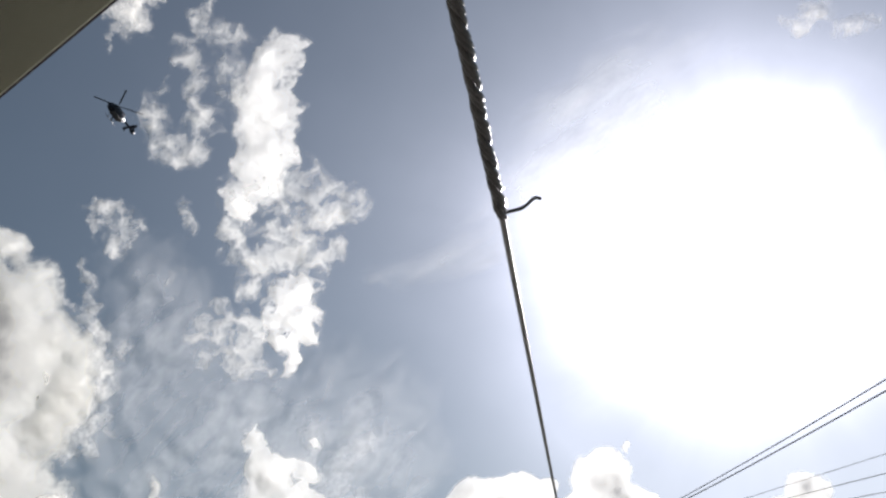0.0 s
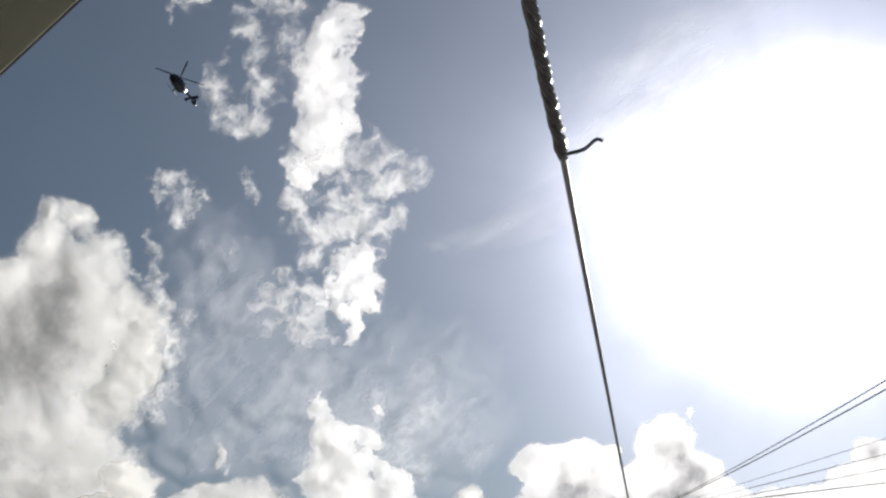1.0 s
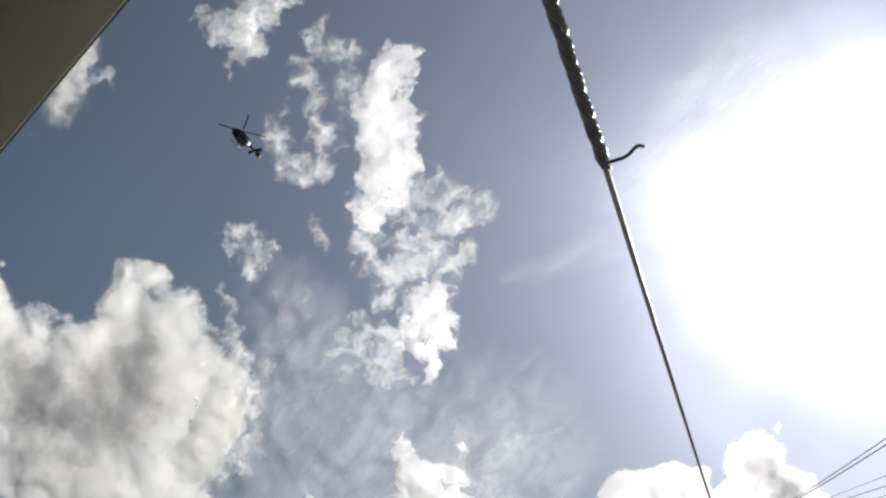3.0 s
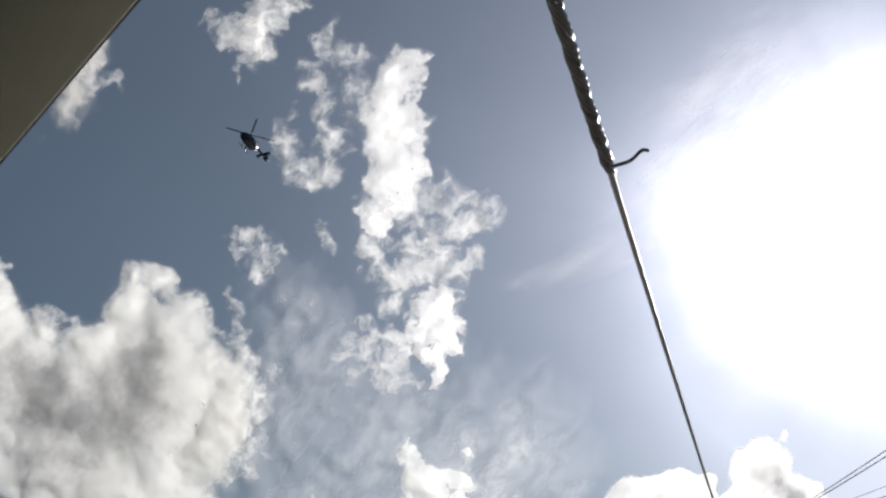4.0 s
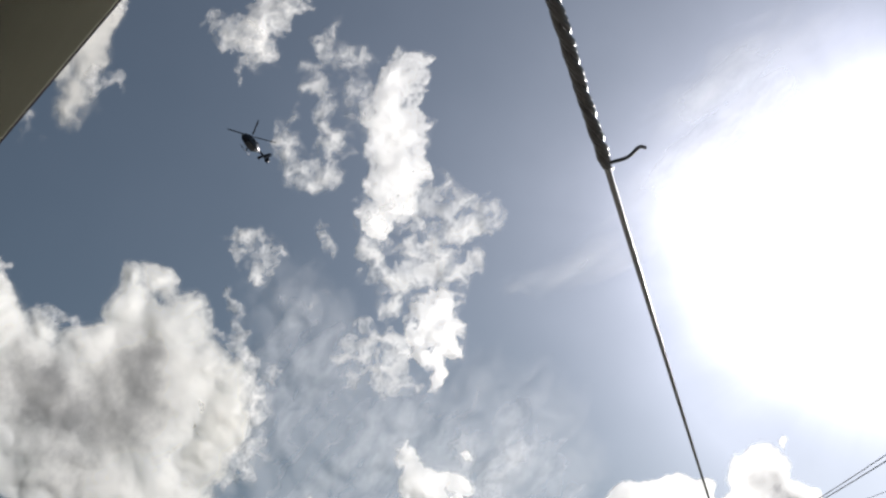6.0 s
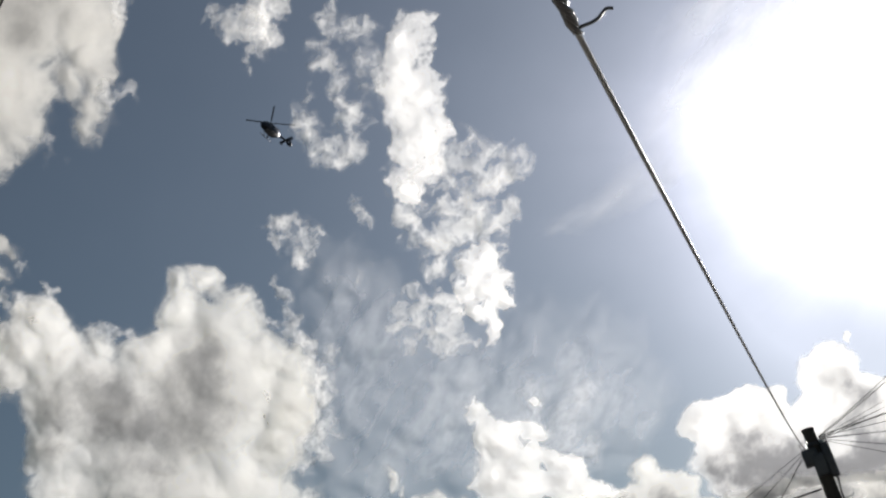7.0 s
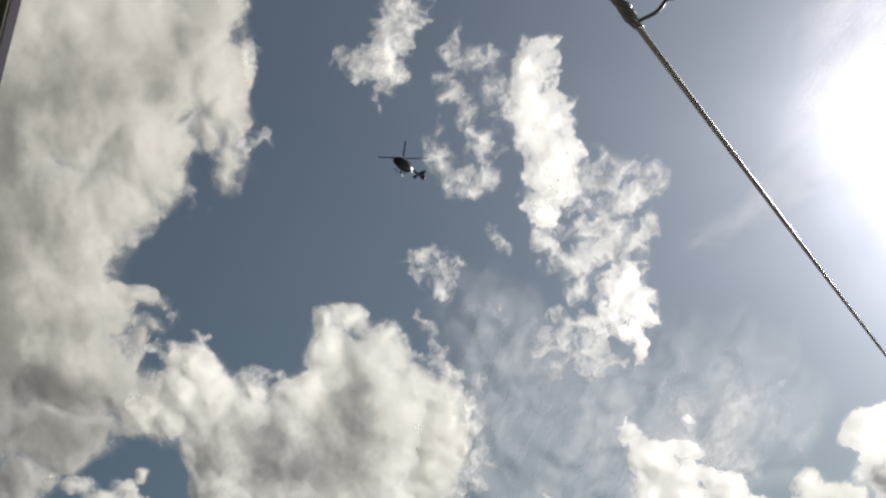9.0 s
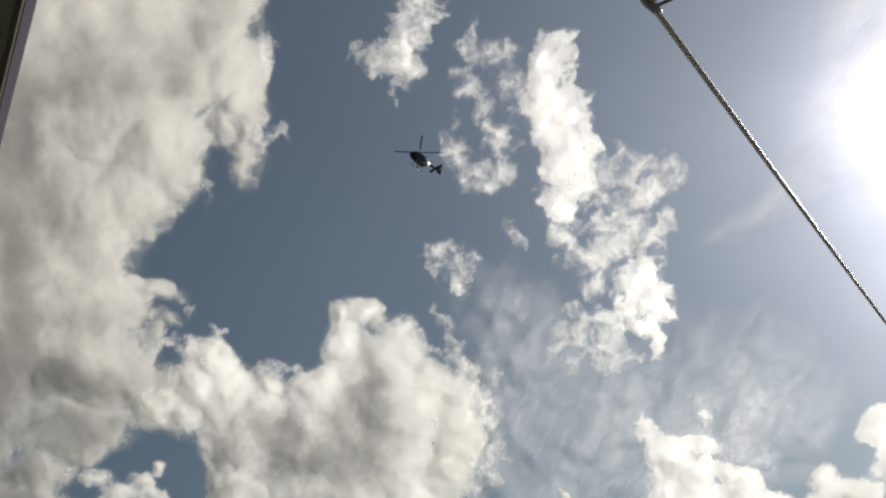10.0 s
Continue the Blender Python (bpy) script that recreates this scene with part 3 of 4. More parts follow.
def cloud(lobes, material, label, seed, ragged, size, depth, billow=0.0, holes=0.0, far=2200.0, step=1.7, relief=1.2, category="cloud", warp=0.5, grow=4.0, streak=None, base=0.25, crisp=0.6, halo=0.0, density=0.0, cut=0.15, bumpy=0.0, mottle=0.2):
    """One cloud: rounded lobes (across, up, two radii, lean, share), eaten into and billowed by fractal noise, as a
    lumpy sheet over the land.
    across and up are thousandths of its distance. A share above 1 adds no body, only shade in the colour."""
    reach = 2.0 * ragged + 6 + (22 if density else 0)
    real = [l for l in lobes if l[5] <= 1]
    x0 = min(l[0] - max(l[2], l[3]) for l in real) - reach
    x1 = max(l[0] + max(l[2], l[3]) for l in real) + reach
    y0 = min(l[1] - max(l[2], l[3]) for l in real) - reach
    y1 = max(l[1] + max(l[2], l[3]) for l in real) + reach
    gx, gy = np.meshgrid(np.arange(x0, x1, step), np.arange(y0, y1, step))
    wx = gx + warp * ragged * fractal(gx, gy, size * 1.3, seed + 50, 4)
    wy = gy + warp * ragged * fractal(gx, gy, size * 1.3, seed + 70, 4)
    field = np.full(gx.shape, -1e3)
    share = np.zeros(gx.shape)
    shade = np.zeros(gx.shape)
    mist = np.zeros(gx.shape)
    for cx, cy, rx, ry, lean, op in lobes:
        a = radians(lean)
        u, v = (wx - cx) * math.cos(a) + (wy - cy) * math.sin(a), -(wx - cx) * math.sin(a) + (wy - cy) * math.cos(a)
        # hand-placed shading: greys the colour here and leaves the sheet as it is
        if op > 1:
            shade += (op - 1) * np.exp(-1.2 * ((u / rx) ** 2 + (v / ry) ** 2))
            continue
        mist = 1 - (1 - mist) * (1 - min(op, 0.95) * np.exp(-1.35 * ((u / rx) ** 2 + (v / ry) ** 2)))
        s = (1 - np.sqrt((u / rx) ** 2 + (v / ry) ** 2)) * min(rx, ry) * 1.1
        h = np.clip(0.5 + 0.5 * (field - s) / 7.0, 0, 1)
        field = s * (1 - h) + field * h + 7.0 * h * (1 - h)
        share = np.maximum(share, op * np.clip(s / (0.35 * min(rx, ry)) + 0.4, 0, 1))
    lump = fractal(wx, wy, size, seed, 7, crisp, billow)
    d = field + ragged * lump + grow
    tau = (np.maximum(d, 0) / depth) ** 1.25
    if holes and not density:
        tau = tau * np.clip(1.0 + holes * fractal(wx, wy, size * 0.75, seed + 90, 6, 0.55), 0.02, 2.4)
    if density:
        # loose droplets: soft round puffs torn by noise at all scales
        px, py = wx, wy
        if streak:
            a = radians(streak[0])
            px, py = (wx * math.cos(a) + wy * math.sin(a)) / streak[1], -wx * math.sin(a) + wy * math.cos(a)
        puff = fractal(px, py, size, seed + 90, 6, 0.6)
        tau = density * np.maximum(mist * np.exp(np.minimum(holes * puff, 0.8)) - cut, 0)
        d, share = 30 * mist - 4, 1.0
    if halo:
        fog = field + 0.7 * ragged * fractal(wx, wy, size * 1.4, seed + 120, 5, 0.5) + 1.9 * grow
        tau = tau + halo * (np.maximum(fog, 0) / depth) ** 1.5
    tau = np.minimum(tau, 3.0) * np.clip(share, 0, 1)
    smooth = np.maximum(field + ragged * fractal(gx, gy, size * 1.3, seed, 2, 0.4, billow) * 0.7 + grow, 0) / depth
    heads = fractal(gx, gy, size * 1.3, seed + 30, 6, 0.58)
    shade = np.clip((d - 2.0) / (depth * 1.1), 0, 1) * np.clip(base + shade + mottle * heads, 0, 1.2)
    keep = tau > (0.008 if density else 0.02)
    cell = keep[:-1, :-1] | keep[1:, :-1] | keep[:-1, 1:] | keep[1:, 1:]
    ways = gx[..., None] / 1000 * np.array(C_RIGHT) + gy[..., None] / 1000 * np.array(C_UP) + np.array(C_FWD)
    ways /= np.linalg.norm(ways, axis=2)[..., None]
    dist = far + relief * depth * 0.6 * np.sqrt(np.minimum(smooth, 4.0) + 0.05) * far / 1000
    if bumpy:
        # rounded puffs of many sizes, heaped on the sunward side
        rng = np.random.default_rng(seed)
        heap = np.zeros(gx.shape)
        for share_, least, most in ((0.9, 0.55, 1.0), (1.6, 0.28, 0.5)):
            for _ in range(int((x1 - x0) * (y1 - y0) / size ** 2 * share_ / most ** 2)):
                cx, cy, r = rng.uniform(x0, x1), rng.uniform(y0, y1), size * rng.uniform(least, most)
                j0, j1 = max(int((cx - r - x0) / step), 0), int((cx + r - x0) / step) + 2
                i0, i1 = max(int((cy - r - y0) / step), 0), int((cy + r - y0) / step) + 2
                q = ((wx[i0:i1, j0:j1] - cx) ** 2 + (wy[i0:i1, j0:j1] - cy) ** 2) / r ** 2
                heap[i0:i1, j0:j1] += (r * np.clip(1 - q, 0, 1) ** 1.5) ** 2
        heap = blurred(np.sqrt(heap + (0.15 * size) ** 2), max(int(0.05 * size / step), 1))
        dist = dist + bumpy * heap / size * np.clip(smooth * 1.5, 0, 1) * far / 1000
    places = ways * dist[..., None] + np.array((0, 0, H))
    for i, j in pieces(cell, 40):
        corners = np.stack([i * gx.shape[1] + j, i * gx.shape[1] + j + 1, (i + 1) * gx.shape[1] + j + 1, (i + 1) * gx.shape[1] + j], 1)
        own, faces = np.unique(corners, return_inverse=True)
        faces = faces.reshape(corners.shape)
        me = bpy.data.meshes.new("cloud")
        me.from_pydata(places.reshape(-1, 3)[own].tolist(), [], faces.tolist())
        for name, values in (("thickness", tau), ("shade", shade)):
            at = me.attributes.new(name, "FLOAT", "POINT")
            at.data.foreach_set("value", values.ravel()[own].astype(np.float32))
        me.polygons.foreach_set("use_smooth", np.ones(len(faces), bool))
        me.materials.append(material)
        me.update()
        big = len(faces) > 600
        tagged(new("cloud" if big else "cloud_shred", me), label if big else "small torn shred of white cloud", category, "clouds in the sky")


def blurred(a, reach):
    """The grid softened by its neighbours within reach, three times over."""
    for _ in range(3):
        for axis in (0, 1):
            wide = np.pad(a, [(reach, reach) if k == axis else (0, 0) for k in (0, 1)], mode="edge")
            a = sum(np.roll(wide, -k, axis)[:a.shape[0], :a.shape[1]] for k in range(2 * reach + 1)) / (2 * reach + 1)
    return a


def pieces(cell, least):
    """The connected patches of a grid of cells, as rows and columns, without the tiniest."""
    mark = np.where(cell, np.arange(1, cell.size + 1).reshape(cell.shape), 0)
    while True:
        was = mark
        wide = np.pad(mark, 1)
        mark = np.where(cell, np.maximum.reduce([wide[1:-1, 1:-1], wide[:-2, 1:-1], wide[2:, 1:-1], wide[1:-1, :-2], wide[1:-1, 2:]]), 0)
        flat = np.concatenate([[0], mark.ravel()])
        mark = flat[mark]
        if (mark == was).all():
            break
    for k, count in zip(*np.unique(mark[mark > 0], return_counts=True)):
        if count >= least:
            yield np.nonzero(mark == k)


BANK = ((-366, 256, 142, 94, -23, 1.0), (-260, 231, 51, 41, -23, 1.0), (-230, 256, 41, 41, -23, 1.0), (-231, 300, 64, 41, -23, 1.0), (-299, 353, 140, 56, -24, 1.0), (-254, 199, 39, 37, -23, 1.0), (-251, 169, 28, 23, -23, 1.0), (-253, 146, 21, 18, -22, 1.0), (-264, 133, 21, 25, -22, 1.0), (-273, 118, 15, 17, -22, 1.0), (-243, 154, 18, 16, -22, 1.0), (-229, 193, 14, 27, -23, 1.0), (-327, 167, 51, 56, -22, 1.0), (-368, 130, 47, 38, -22, 1.0), (-419, 131, 71, 62, -22, 1.0), (-360, 107, 23, 16, -22, 1.0), (-453, 76, 79, 53, -21, 1.0), (-382, 62, 24, 12, -22, 1.0), (-357, 48, 16, 10, -2, 1.0), (-455, 22, 72, 48, -21, 1.0), (-425, -4, 36, 28, -21, 1.0), (-419, -26, 19, 19, -21, 1.0), (-398, -22, 26, 28, -21, 1.0), (-394, -53, 28, 14, -21, 1.0), (-502, -14, 92, 29, -21, 1.0), (-453, -23, 72, 18, -21, 1.0), (-407, -48, 28, 9, -21, 1.0), (-554, 185, 158, 246, -22, 1.0), (-530, -43, 44, 29, -21, 1.0), (-555, -64, 73, 29, -20, 1.0), (-504, -19, 97, 43, -21, 1.5), (-374, 225, 24, 28, -23, 1.3), (-416, 188, 29, 38, -22, 1.35), (-297, 203, 19, 14, -23, 1.3), (-449, 182, 29, 144, -22, 1.45), (-376, 33, 19, 13, -30, 1.0), (-393, 22, 15, 17, -21, 1.0), (-508, 60, 36, 90, -22, 1.45), (-489, 8, 105, 58, -21, 1.5), (-475, -30, 95, 42, -21, 1.62), (-272, 156, 21, 23, -22, 1.0), (-538, -50, 73, 39, -20, 1.7))
CUMULUS = ((-220, -18, 19, 14, -21, 1.0), (-226, -9, 11, 8, -21, 1.0), (-243, -19, 13, 18, -21, 1.0), (-207, -14, 10, 6, -21, 1.0), (-201, -42, 20, 18, -21, 1.0), (-198, -58, 22, 20, -21, 1.0), (-244, -40, 23, 27, -21, 1.0), (-224, -62, 36, 32, -21, 1.0), (-193, -93, 31, 27, -21, 1.0), (-176, -105, 22, 24, -21, 1.0), (-188, -133, 30, 33, -21, 1.0), (-206, -160, 27, 27, -21, 1.0), (-272, -72, 36, 27, -21, 1.0), (-288, -62, 27, 16, -21, 1.0), (-316, -46, 21, 16, -21, 1.0), (-331, -60, 28, 23, -21, 1.0), (-352, -13, 26, 24, -21, 1.0), (-352, -25, 24, 26, -21, 1.08), (-354, -41, 33, 30, -21, 1.0), (-377, -27, 27, 27, -21, 1.0), (-402, -33, 24, 20, -21, 1.0), (-392, -46, 23, 19, -21, 1.0), (-357, -84, 35, 33, -21, 1.0), (-373, -112, 28, 28, -20, 1.0), (-315, -105, 51, 41, -21, 1.0), (-264, -124, 54, 50, -21, 1.0), (-303, -148, 101, 27, -20, 1.0), (-278, -181, 114, 36, -20, 1.0), (-373, -146, 37, 23, -20, 1.0), (-273, -217, 118, 36, -20, 1.0), (-243, -98, 72, 54, -21, 1.0), (-323, -87, 69, 41, -21, 1.0), (-377, -47, 42, 42, -21, 1.15), (-355, -104, 84, 46, -21, 1.22), (-342, -85, 56, 37, -21, 1.12), (-328, -100, 92, 51, -21, 1.15), (-245, -102, 45, 50, -21, 1.1), (-243, -84, 27, 32, -21, 1.17), (-232, -93, 18, 27, -21, 1.2), (-257, -107, 23, 32, -21, 1.12), (-358, -88, 28, 28, -21, 1.05), (-313, -76, 23, 18, -21, 1.12), (-400, -43, 28, 19, -21, 1.08), (-250, -43, 14, 18, -21, 1.05), (-272, -145, 32, 18, -20, 1.18), (-389, -101, 14, 23, -20, 1.1), (-345, -135, 60, 40, -21, 1.27), (-270, -165, 50, 30, -20, 1.12), (-330, -190, 80, 30, -20, 1.27), (-314, -62, 26, 22, -20, 1.22), (-290, -79, 24, 22, -20, 1.22), (-225, -24, 14, 12, -20, 1.0))
CUMWISP = ((-177, -119, 24, 44, -21, 0.6), (-197, -163, 27, 27, -21, 0.6), (-165, -49, 13, 6, -82, 0.7), (-163, -72, 20, 7, -87, 0.7), (-163, -91, 13, 9, -72, 0.7), (-159, -111, 20, 11, -87, 0.6), (-164, -133, 13, 18, -21, 0.6), (-171, -159, 20, 16, -21, 0.6), (-181, -176, 13, 11, -20, 0.5), (-143, -105, 9, 13, -21, 0.35), (-181, -136, 18, 22, -21, 0.7), (-181, -64, 13, 6, -51, 0.5), (-167, -32, 3, 6, -21, 0.5), (-338, 4, 13, 6, -92, 0.7), (-368, 10, 23, 7, -31, 0.5), (-305, -33, 18, 6, -21, 0.6), (-290, -44, 18, 5, -21, 0.5), (-363, -1, 16, 14, -21, 0.6), (-311, 121, 14, 6, -22, 0.35), (-306, 103, 18, 9, 7, 0.22), (-353, 33, 12, 7, -21, 0.35), (-244, 138, 13, 22, -102, 0.5), (-219, 199, 9, 27, -23, 0.4))
PUFFS = ((-478, -68, 19, 10, -20, 1.0), (-465, -87, 24, 12, -20, 1.0), (-497, -52, 10, 5, -21, 1.0), (-445, -83, 14, 10, -20, 1.0), (-426, -77, 7, 9, -40, 1.0), (-443, -96, 19, 9, -20, 1.0), (-486, -100, 57, 19, -20, 1.0), (-483, -81, 77, 34, -20, 1.5))
COLUMN = ((-7, 101, 26, 11, -93, 1.0), (-13, 71, 27, 15, -93, 1.0), (-17, 113, 22, 16, 32, 1.0), (2, 121, 9, 6, -98, 1.0), (-25, 88, 32, 22, -106, 1.0), (-24, 64, 26, 23, -8, 1.0), (-32, 37, 33, 23, -106, 1.0), (-12, 40, 24, 10, -88, 1.0), (-50, 4, 17, 12, -68, 1.0), (-31, 15, 18, 17, -8, 1.0))
TATTERS = ((13, 17, 24, 10, -23, 0.6), (38, 3, 13, 10, -8, 0.7), (40, -9, 15, 9, 7, 1), (18, -12, 24, 9, 7, 0.9), (4, -21, 24, 13, 12, 0.9), (26, -35, 10, 13, -8, 0.6), (-5, -33, 22, 14, -28, 0.8), (4, -47, 15, 13, -8, 0.7), (-17, -25, 13, 12, -8, 0.6), (-18, -3, 13, 20, -8, 0.5), (-22, 18, 17, 17, -8, 0.6), (-1, 26, 15, 11, -8, 0.6), (2, 1, 22, 10, -8, 0.4), (-50, -9, 15, 20, -8, 0.8), (-58, -23, 9, 8, -8, 0.6), (-55, -33, 11, 11, -8, 0.8), (-43, -43, 20, 10, -18, 0.9), (-22, -46, 17, 8, -8, 0.5), (-55, -61, 12, 10, -8, 0.7), (-42, -61, 17, 11, -8, 0.5), (-62, -80, 13, 11, -8, 0.7), (-72, -92, 20, 13, 12, 0.7), (-50, -91, 20, 17, -8, 0.55), (-82, -101, 13, 10, -8, 0.5), (-57, -112, 15, 15, -8, 0.6), (-48, -126, 14, 8, -8, 0.8), (-41, -101, 10, 9, -8, 0.6), (-77, -122, 22, 13, -8, 0.3))
HEAD = ((-15, -73, 17, 16, -8, 1.0), (-5, -64, 14, 10, -8, 1.0), (-5, -84, 15, 17, -8, 1.0), (-3, -101, 10, 11, -8, 1.0), (-15, -109, 11, 15, -8, 0.8), (-18, -128, 7, 7, -8, 0.8), (-24, -79, 13, 15, -8, 0.7), (-23, -99, 13, 13, -8, 0.6), (-12, -120, 6, 11, -8, 0.8))
RING = ((-110, 76, 9, 11, -8, 0.8), (-102, 92, 14, 3, 52, 0.5), (-108, 62, 15, 10, -78, 0.7), (-101, 48, 12, 11, -8, 0.8), (-93, 39, 17, 6, -18, 0.9), (-93, 56, 8, 6, -8, 0.7), (-80, 41, 12, 9, -8, 0.8), (-80, 58, 10, 13, -8, 0.7), (-73, 71, 10, 10, -8, 0.75), (-78, 84, 8, 10, -8, 0.9), (-64, 59, 6, 6, -8, 0.6), (-78, 119, 13, 9, -68, 0.5), (-84, 112, 8, 8, -8, 0.42), (-74, 104, 9, 15, -8, 0.42), (-76, 93, 8, 10, -8, 0.4), (-87, 131, 9, 5, -48, 0.25))
WISP = ((-63, 151, 14, 5, 54, 0.6), (-74, 143, 11, 4, -8, 0.4), (-58, 136, 12, 8, -28, 0.55), (-50, 129, 17, 6, -8, 0.62), (-38, 135, 6, 5, -8, 0.6), (-65, 133, 11, 6, -8, 0.5), (-51, 108, 15, 26, -8, 0.36), (-49, 88, 13, 20, -8, 0.32))
TUFT = ((-115, 164, 19, 17, -8, 0.8), (-103, 173, 22, 13, 22, 1), (-134, 151, 12, 11, -8, 1), (-147, 170, 12, 7, -28, 0.6), (-149, 155, 9, 13, -8, 0.4), (-131, 140, 11, 6, -8, 0.55), (-113, 146, 13, 10, -8, 0.38), (-136, 123, 16, 4, -93, 0.4), (-121, 138, 11, 7, -8, 0.4), (-87, 175, 17, 7, -8, 0.6), (-124, 161, 22, 15, -8, 0.6), (-94, 191, 26, 17, -8, 0.8))
TUFTLETS = ((-151, 6, 15, 6, -8, 0.7), (-143, -1, 17, 10, -28, 0.4), (-126, -7, 10, 8, -68, 0.5), (-137, -19, 9, 12, -68, 0.7), (-145, -29, 6, 5, -8, 0.7), (-153, -10, 15, 11, -8, 0.3), (-159, -5, 4, 9, -8, 0.35), (-135, -35, 11, 4, -38, 0.35), (-87, -6, 13, 6, -78, 0.55), (-90, 3, 4, 9, -8, 0.3), (-94, -47, 7, 4, 62, 0.45), (-104, -54, 6, 9, -8, 0.3), (-165, -36, 4, 6, -8, 0.4), (-139, -102, 12, 3, -73, 0.3))
CIRRUS = ((-112, -64, 48, 30, -58, 0.55), (-110, -109, 65, 48, -68, 0.75), (-142, -148, 70, 48, -8, 0.75), (-101, -172, 79, 44, 32, 0.6), (-54, -152, 52, 26, 32, 0.5), (40, -174, 48, 31, 42, 0.9), (18, -202, 57, 35, 42, 0.9), (52, -211, 39, 26, 42, 0.6), (4, -142, 44, 26, 52, 0.55), (-32, -181, 53, 39, 32, 0.6), (59, -66, 22, 6, -18, 0.35), (69, -218, 44, 26, 42, 0.5), (-84, -210, 109, 35, -8, 0.6))
SUNVEIL = ((212, 27, 82, 26, 27, 0.6), (254, 78, 82, 30, 22, 0.5), (118, -48, 78, 13, 10, 0.5), (161, -23, 69, 17, 22, 0.4))
FOOT = ((-4, -186, 5, 5, 0, 1.0), (-8, -210, 14, 9, -30, 1.0), (4, -238, 20, 11, -35, 1.0), (-22, -200, 11, 6, -20, 1.0), (24, -264, 20, 9, -25, 1.0), (-48, -181, 15, 10, -45, 1.0), (-37, -209, 24, 20, -65, 1.0), (-35, -242, 33, 22, -45, 1.0), (4, -257, 25, 19, -35, 1.0), (-21, -228, 15, 13, -5, 1.0), (-31, -249, 26, 17, -5, 1.3), (-51, -234, 22, 22, -5, 1.0))
FOOTWISP = ((-5, -182, 14, 10, 67, 1.0), (18, -209, 22, 16, 36, 1.0), (34, -188, 18, 11, 47, 1.0), (-15, -206, 18, 13, -45, 1.0), (19, -231, 18, 13, -45, 1.0))
LOWBANK = ((-195, -227, 25, 19, -5, 1.0), (-214, -256, 50, 25, -5, 1.0), (-116, -242, 47, 14, -5, 1.0), (-127, -268, 102, 26, -5, 1.0), (-54, -279, 113, 22, -5, 1.0), (61, -262, 15, 13, -5, 1.0), (73, -281, 36, 19, -5, 1.0), (42, -287, 67, 18, -5, 1.0), (-125, -211, 18, 6, -75, 1.0), (-183, -285, 126, 21, -5, 1.0), (31, -309, 178, 18, -5, 1.0), (-119, -278, 171, 19, -5, 1.9), (32, -300, 133, 18, -5, 1.9), (143, -343, 151, 50, -5, 1.0), (165, -345, 120, 37, -5, 2.0))
TOWER = ((150, -228, 22, 8, -5, 1.0), (128, -232, 12, 8, -5, 1.0), (173, -234, 11, 9, -5, 1.0), (120, -239, 23, 16, -5, 1.0), (143, -250, 36, 22, -5, 1.0), (168, -246, 16, 16, -5, 1.0), (146, -274, 50, 24, -5, 1.0), (168, -289, 64, 25, -5, 1.0), (220, -234, 27, 25, -5, 1.0), (234, -258, 33, 28, -5, 1.0), (201, -262, 23, 23, -5, 1.0), (259, -279, 33, 22, -5, 1.0), (242, -301, 65, 23, -5, 1.0), (241, -209, 3, 5, 10, 1.0), (238, -258, 34, 28, -5, 1.2), (159, -293, 69, 27, -5, 1.9), (251, -311, 56, 23, -5, 1.9))
HEAP = ((390, -252, 21, 15, -24, 1.0), (377, -275, 29, 19, -5, 1.0), (327, -289, 43, 19, -5, 1.0), (298, -306, 52, 19, -5, 1.0), (369, -312, 77, 23, -5, 1.0), (452, -295, 43, 17, 10, 1.0), (452, -324, 74, 22, -5, 1.0), (482, -293, 30, 18, -5, 1.0), (551, -323, 101, 30, -5, 1.0), (402, -343, 195, 24, -5, 1.0), (345, -317, 77, 22, -5, 1.8), (461, -334, 89, 27, -5, 1.9))
FAR = ((411, 126, 17, 11, 36, 1.0), (444, 116, 19, 10, 7, 1.0), (392, 118, 14, 6, -22, 1.0), (-122, 149, 21, 12, -64, 1.0))
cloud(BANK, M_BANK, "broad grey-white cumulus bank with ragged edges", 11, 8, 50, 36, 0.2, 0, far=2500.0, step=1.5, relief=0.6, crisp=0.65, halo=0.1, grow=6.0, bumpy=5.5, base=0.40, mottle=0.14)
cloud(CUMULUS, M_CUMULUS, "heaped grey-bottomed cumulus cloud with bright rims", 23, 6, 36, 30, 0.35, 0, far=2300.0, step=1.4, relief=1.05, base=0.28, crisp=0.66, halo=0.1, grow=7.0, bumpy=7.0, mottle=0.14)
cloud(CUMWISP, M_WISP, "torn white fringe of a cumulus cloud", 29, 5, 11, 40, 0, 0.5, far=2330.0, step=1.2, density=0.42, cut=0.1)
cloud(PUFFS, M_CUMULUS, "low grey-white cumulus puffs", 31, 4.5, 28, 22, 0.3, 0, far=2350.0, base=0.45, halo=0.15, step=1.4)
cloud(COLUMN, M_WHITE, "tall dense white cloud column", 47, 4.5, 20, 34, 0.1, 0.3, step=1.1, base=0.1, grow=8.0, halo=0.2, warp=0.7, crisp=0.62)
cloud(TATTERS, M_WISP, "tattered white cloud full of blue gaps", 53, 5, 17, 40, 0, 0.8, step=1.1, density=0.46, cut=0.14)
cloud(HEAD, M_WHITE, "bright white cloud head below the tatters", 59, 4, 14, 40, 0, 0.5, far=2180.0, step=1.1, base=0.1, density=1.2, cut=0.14)
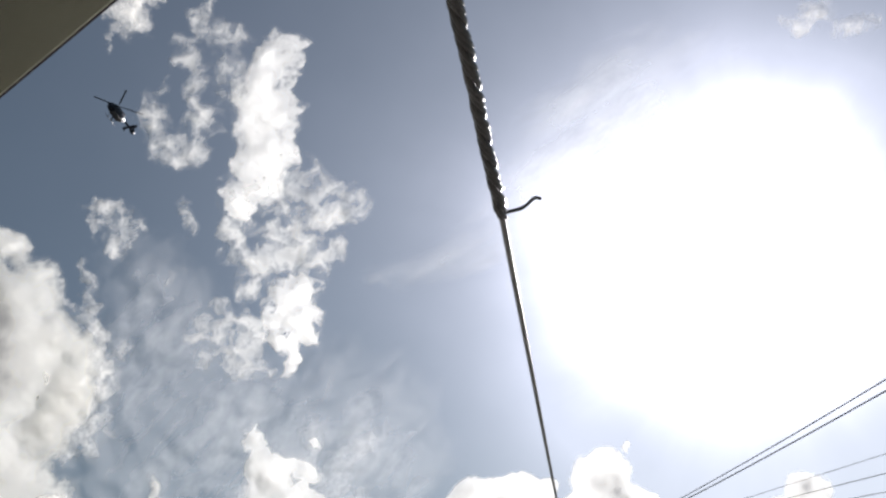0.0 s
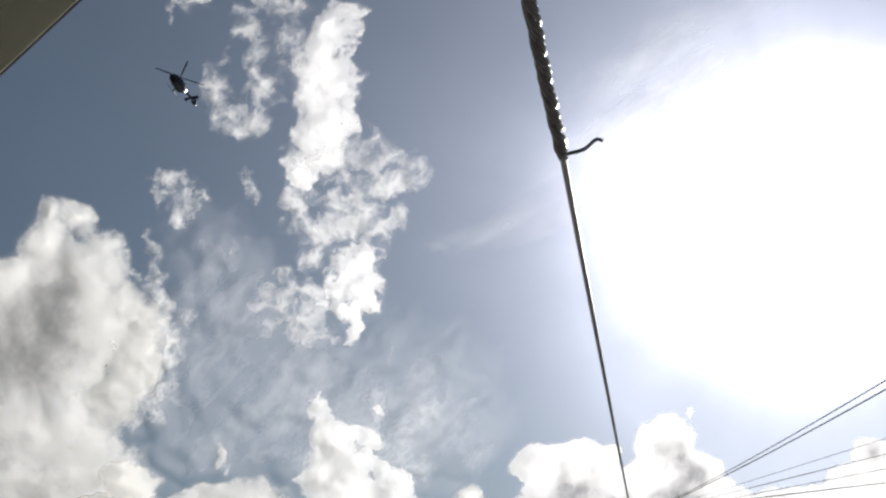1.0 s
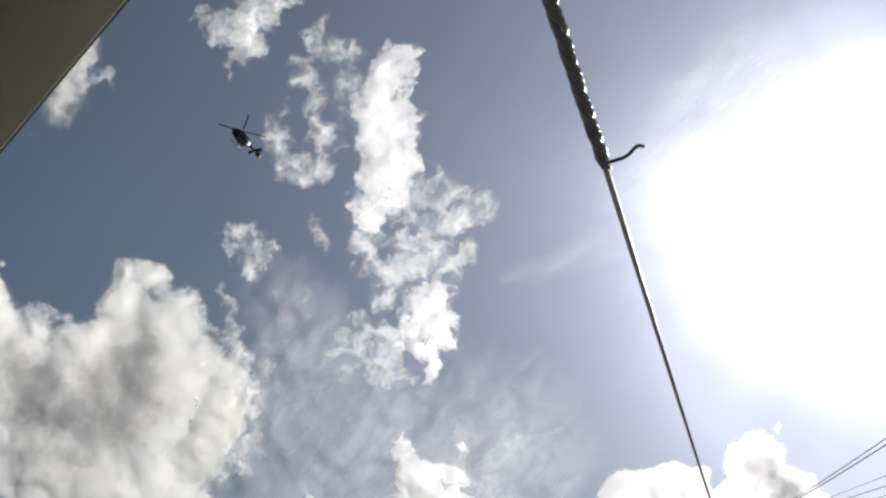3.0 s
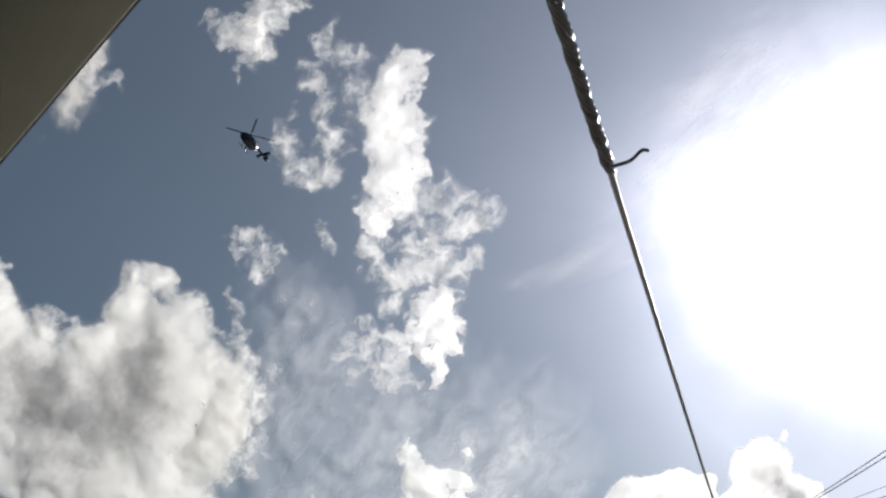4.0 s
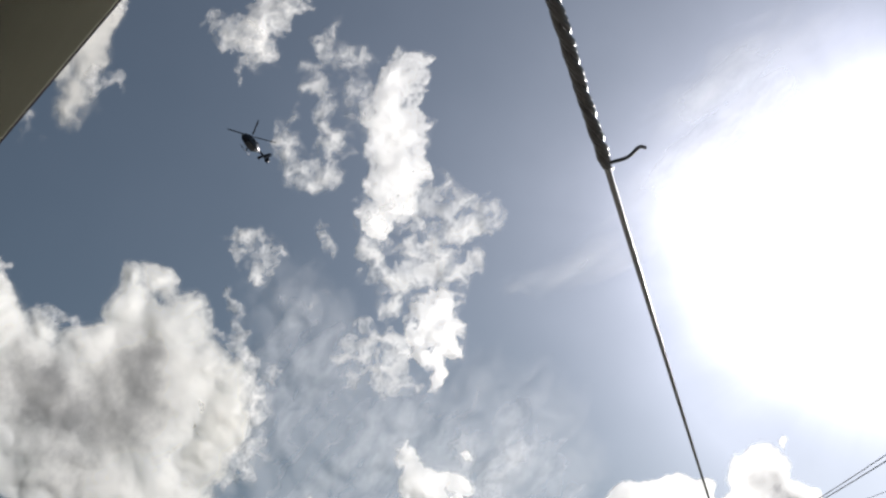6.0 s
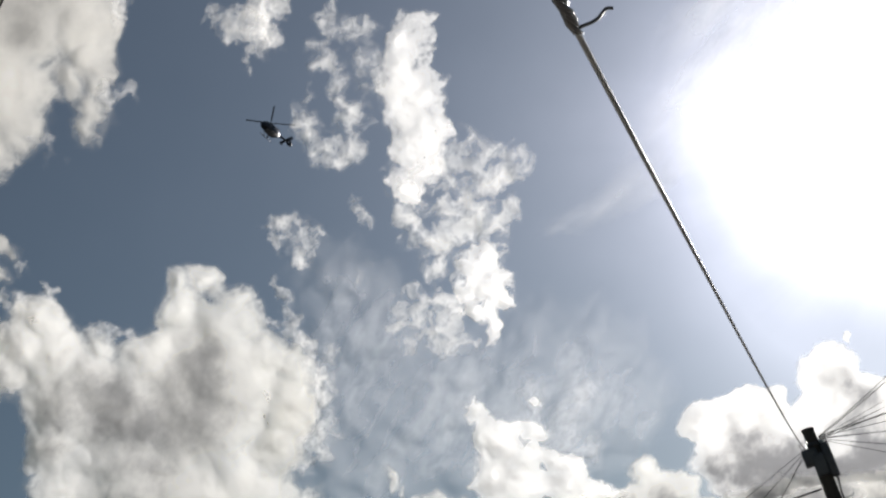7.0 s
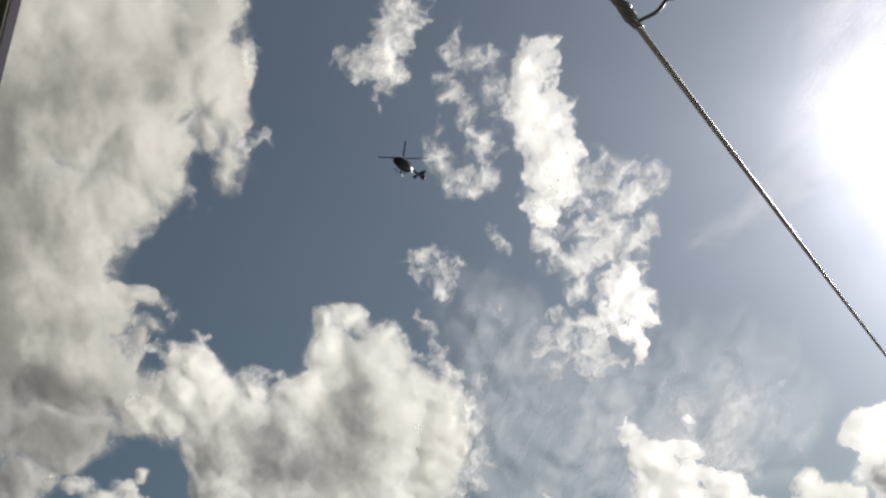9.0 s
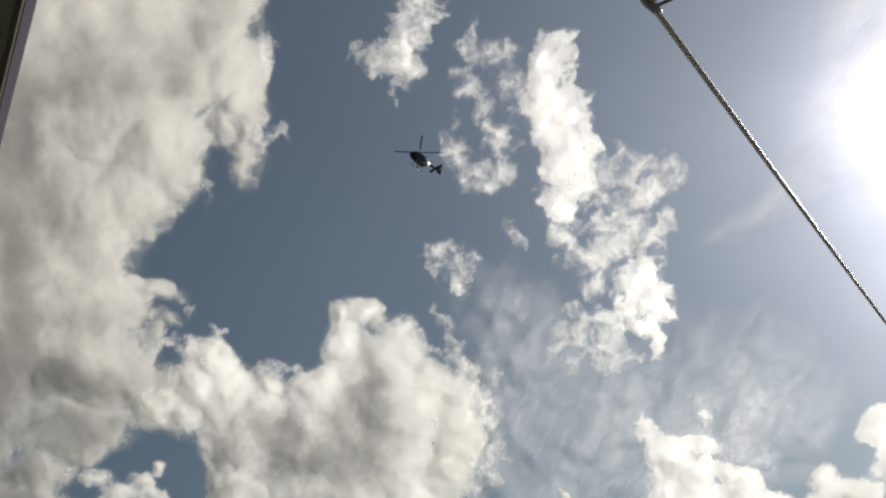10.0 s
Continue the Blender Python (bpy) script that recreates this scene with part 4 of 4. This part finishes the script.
cloud(RING, M_WISP, "thin white cloud curled into a ring", 61, 3.5, 13, 40, 0, 0.7, step=1.1, density=0.36, cut=0.06)
cloud(WISP, M_WISP, "faint torn wisp of white cloud", 67, 4, 11, 40, 0, 0.6, far=2190.0, step=1.1, density=0.33, cut=0.035)
cloud(TUFT, M_WISP, "soft white tuft of cloud with a trailing tip", 71, 4.5, 17, 40, 0, 0.55, step=1.1, density=0.62, cut=0.23)
cloud(TUFTLETS, M_WISP, "small frayed shreds of white cloud", 79, 3.5, 10, 40, 0, 0.7, step=1.1, density=0.36, cut=0.06)
cloud(CIRRUS, M_VEIL, "thin streaked milky veil of high cloud", 83, 8, 20, 60, 0, 0.24, far=2700.0, step=2.2, streak=(46, 6.0), density=0.3, cut=0.03, warp=0.35)
cloud(SUNVEIL, M_VEIL, "faint bright streaks of veil cloud beside the sun", 85, 7, 30, 50, 0, 0.5, far=2750.0, step=2.4, streak=(28, 6.0), density=0.5, cut=0.05, warp=0.2)
cloud(FOOT, M_BACKLIT, "bright white cloud heap with a ragged top", 89, 5, 20, 20, 0.3, 0, far=2250.0, base=0.2, step=1.3, grow=7.0, crisp=0.63, halo=0.06, bumpy=4.0)
cloud(FOOTWISP, M_VEIL, "torn wisps beside a bright cloud heap", 91, 5, 14, 40, 0, 0.5, far=2255.0, step=1.2, streak=(46, 4.0), density=0.42, cut=0.05)
cloud(LOWBANK, M_CUMULUS, "low bank of cumulus with grey bottoms", 97, 4.5, 26, 16, 0.4, 0, far=2260.0, crisp=0.63, halo=0.06, bumpy=4.0)
cloud(TOWER, M_BACKLIT, "towering backlit cumulus, white above and grey below", 101, 4.5, 24, 16, 0.4, 0, far=2270.0, base=0.2, step=1.4, grow=9.0, crisp=0.63, halo=0.06, bumpy=4.0)
cloud(HEAP, M_BACKLIT, "heaped backlit cumulus low in the sky", 103, 4.5, 26, 16, 0.4, 0, far=2280.0, base=0.2, grow=8.0, crisp=0.63, halo=0.06, bumpy=4.0)
cloud(FAR, M_WISP, "faint scattered tufts of cloud", 107, 4, 12, 40, 0, 0.6, density=0.33, cut=0.08)
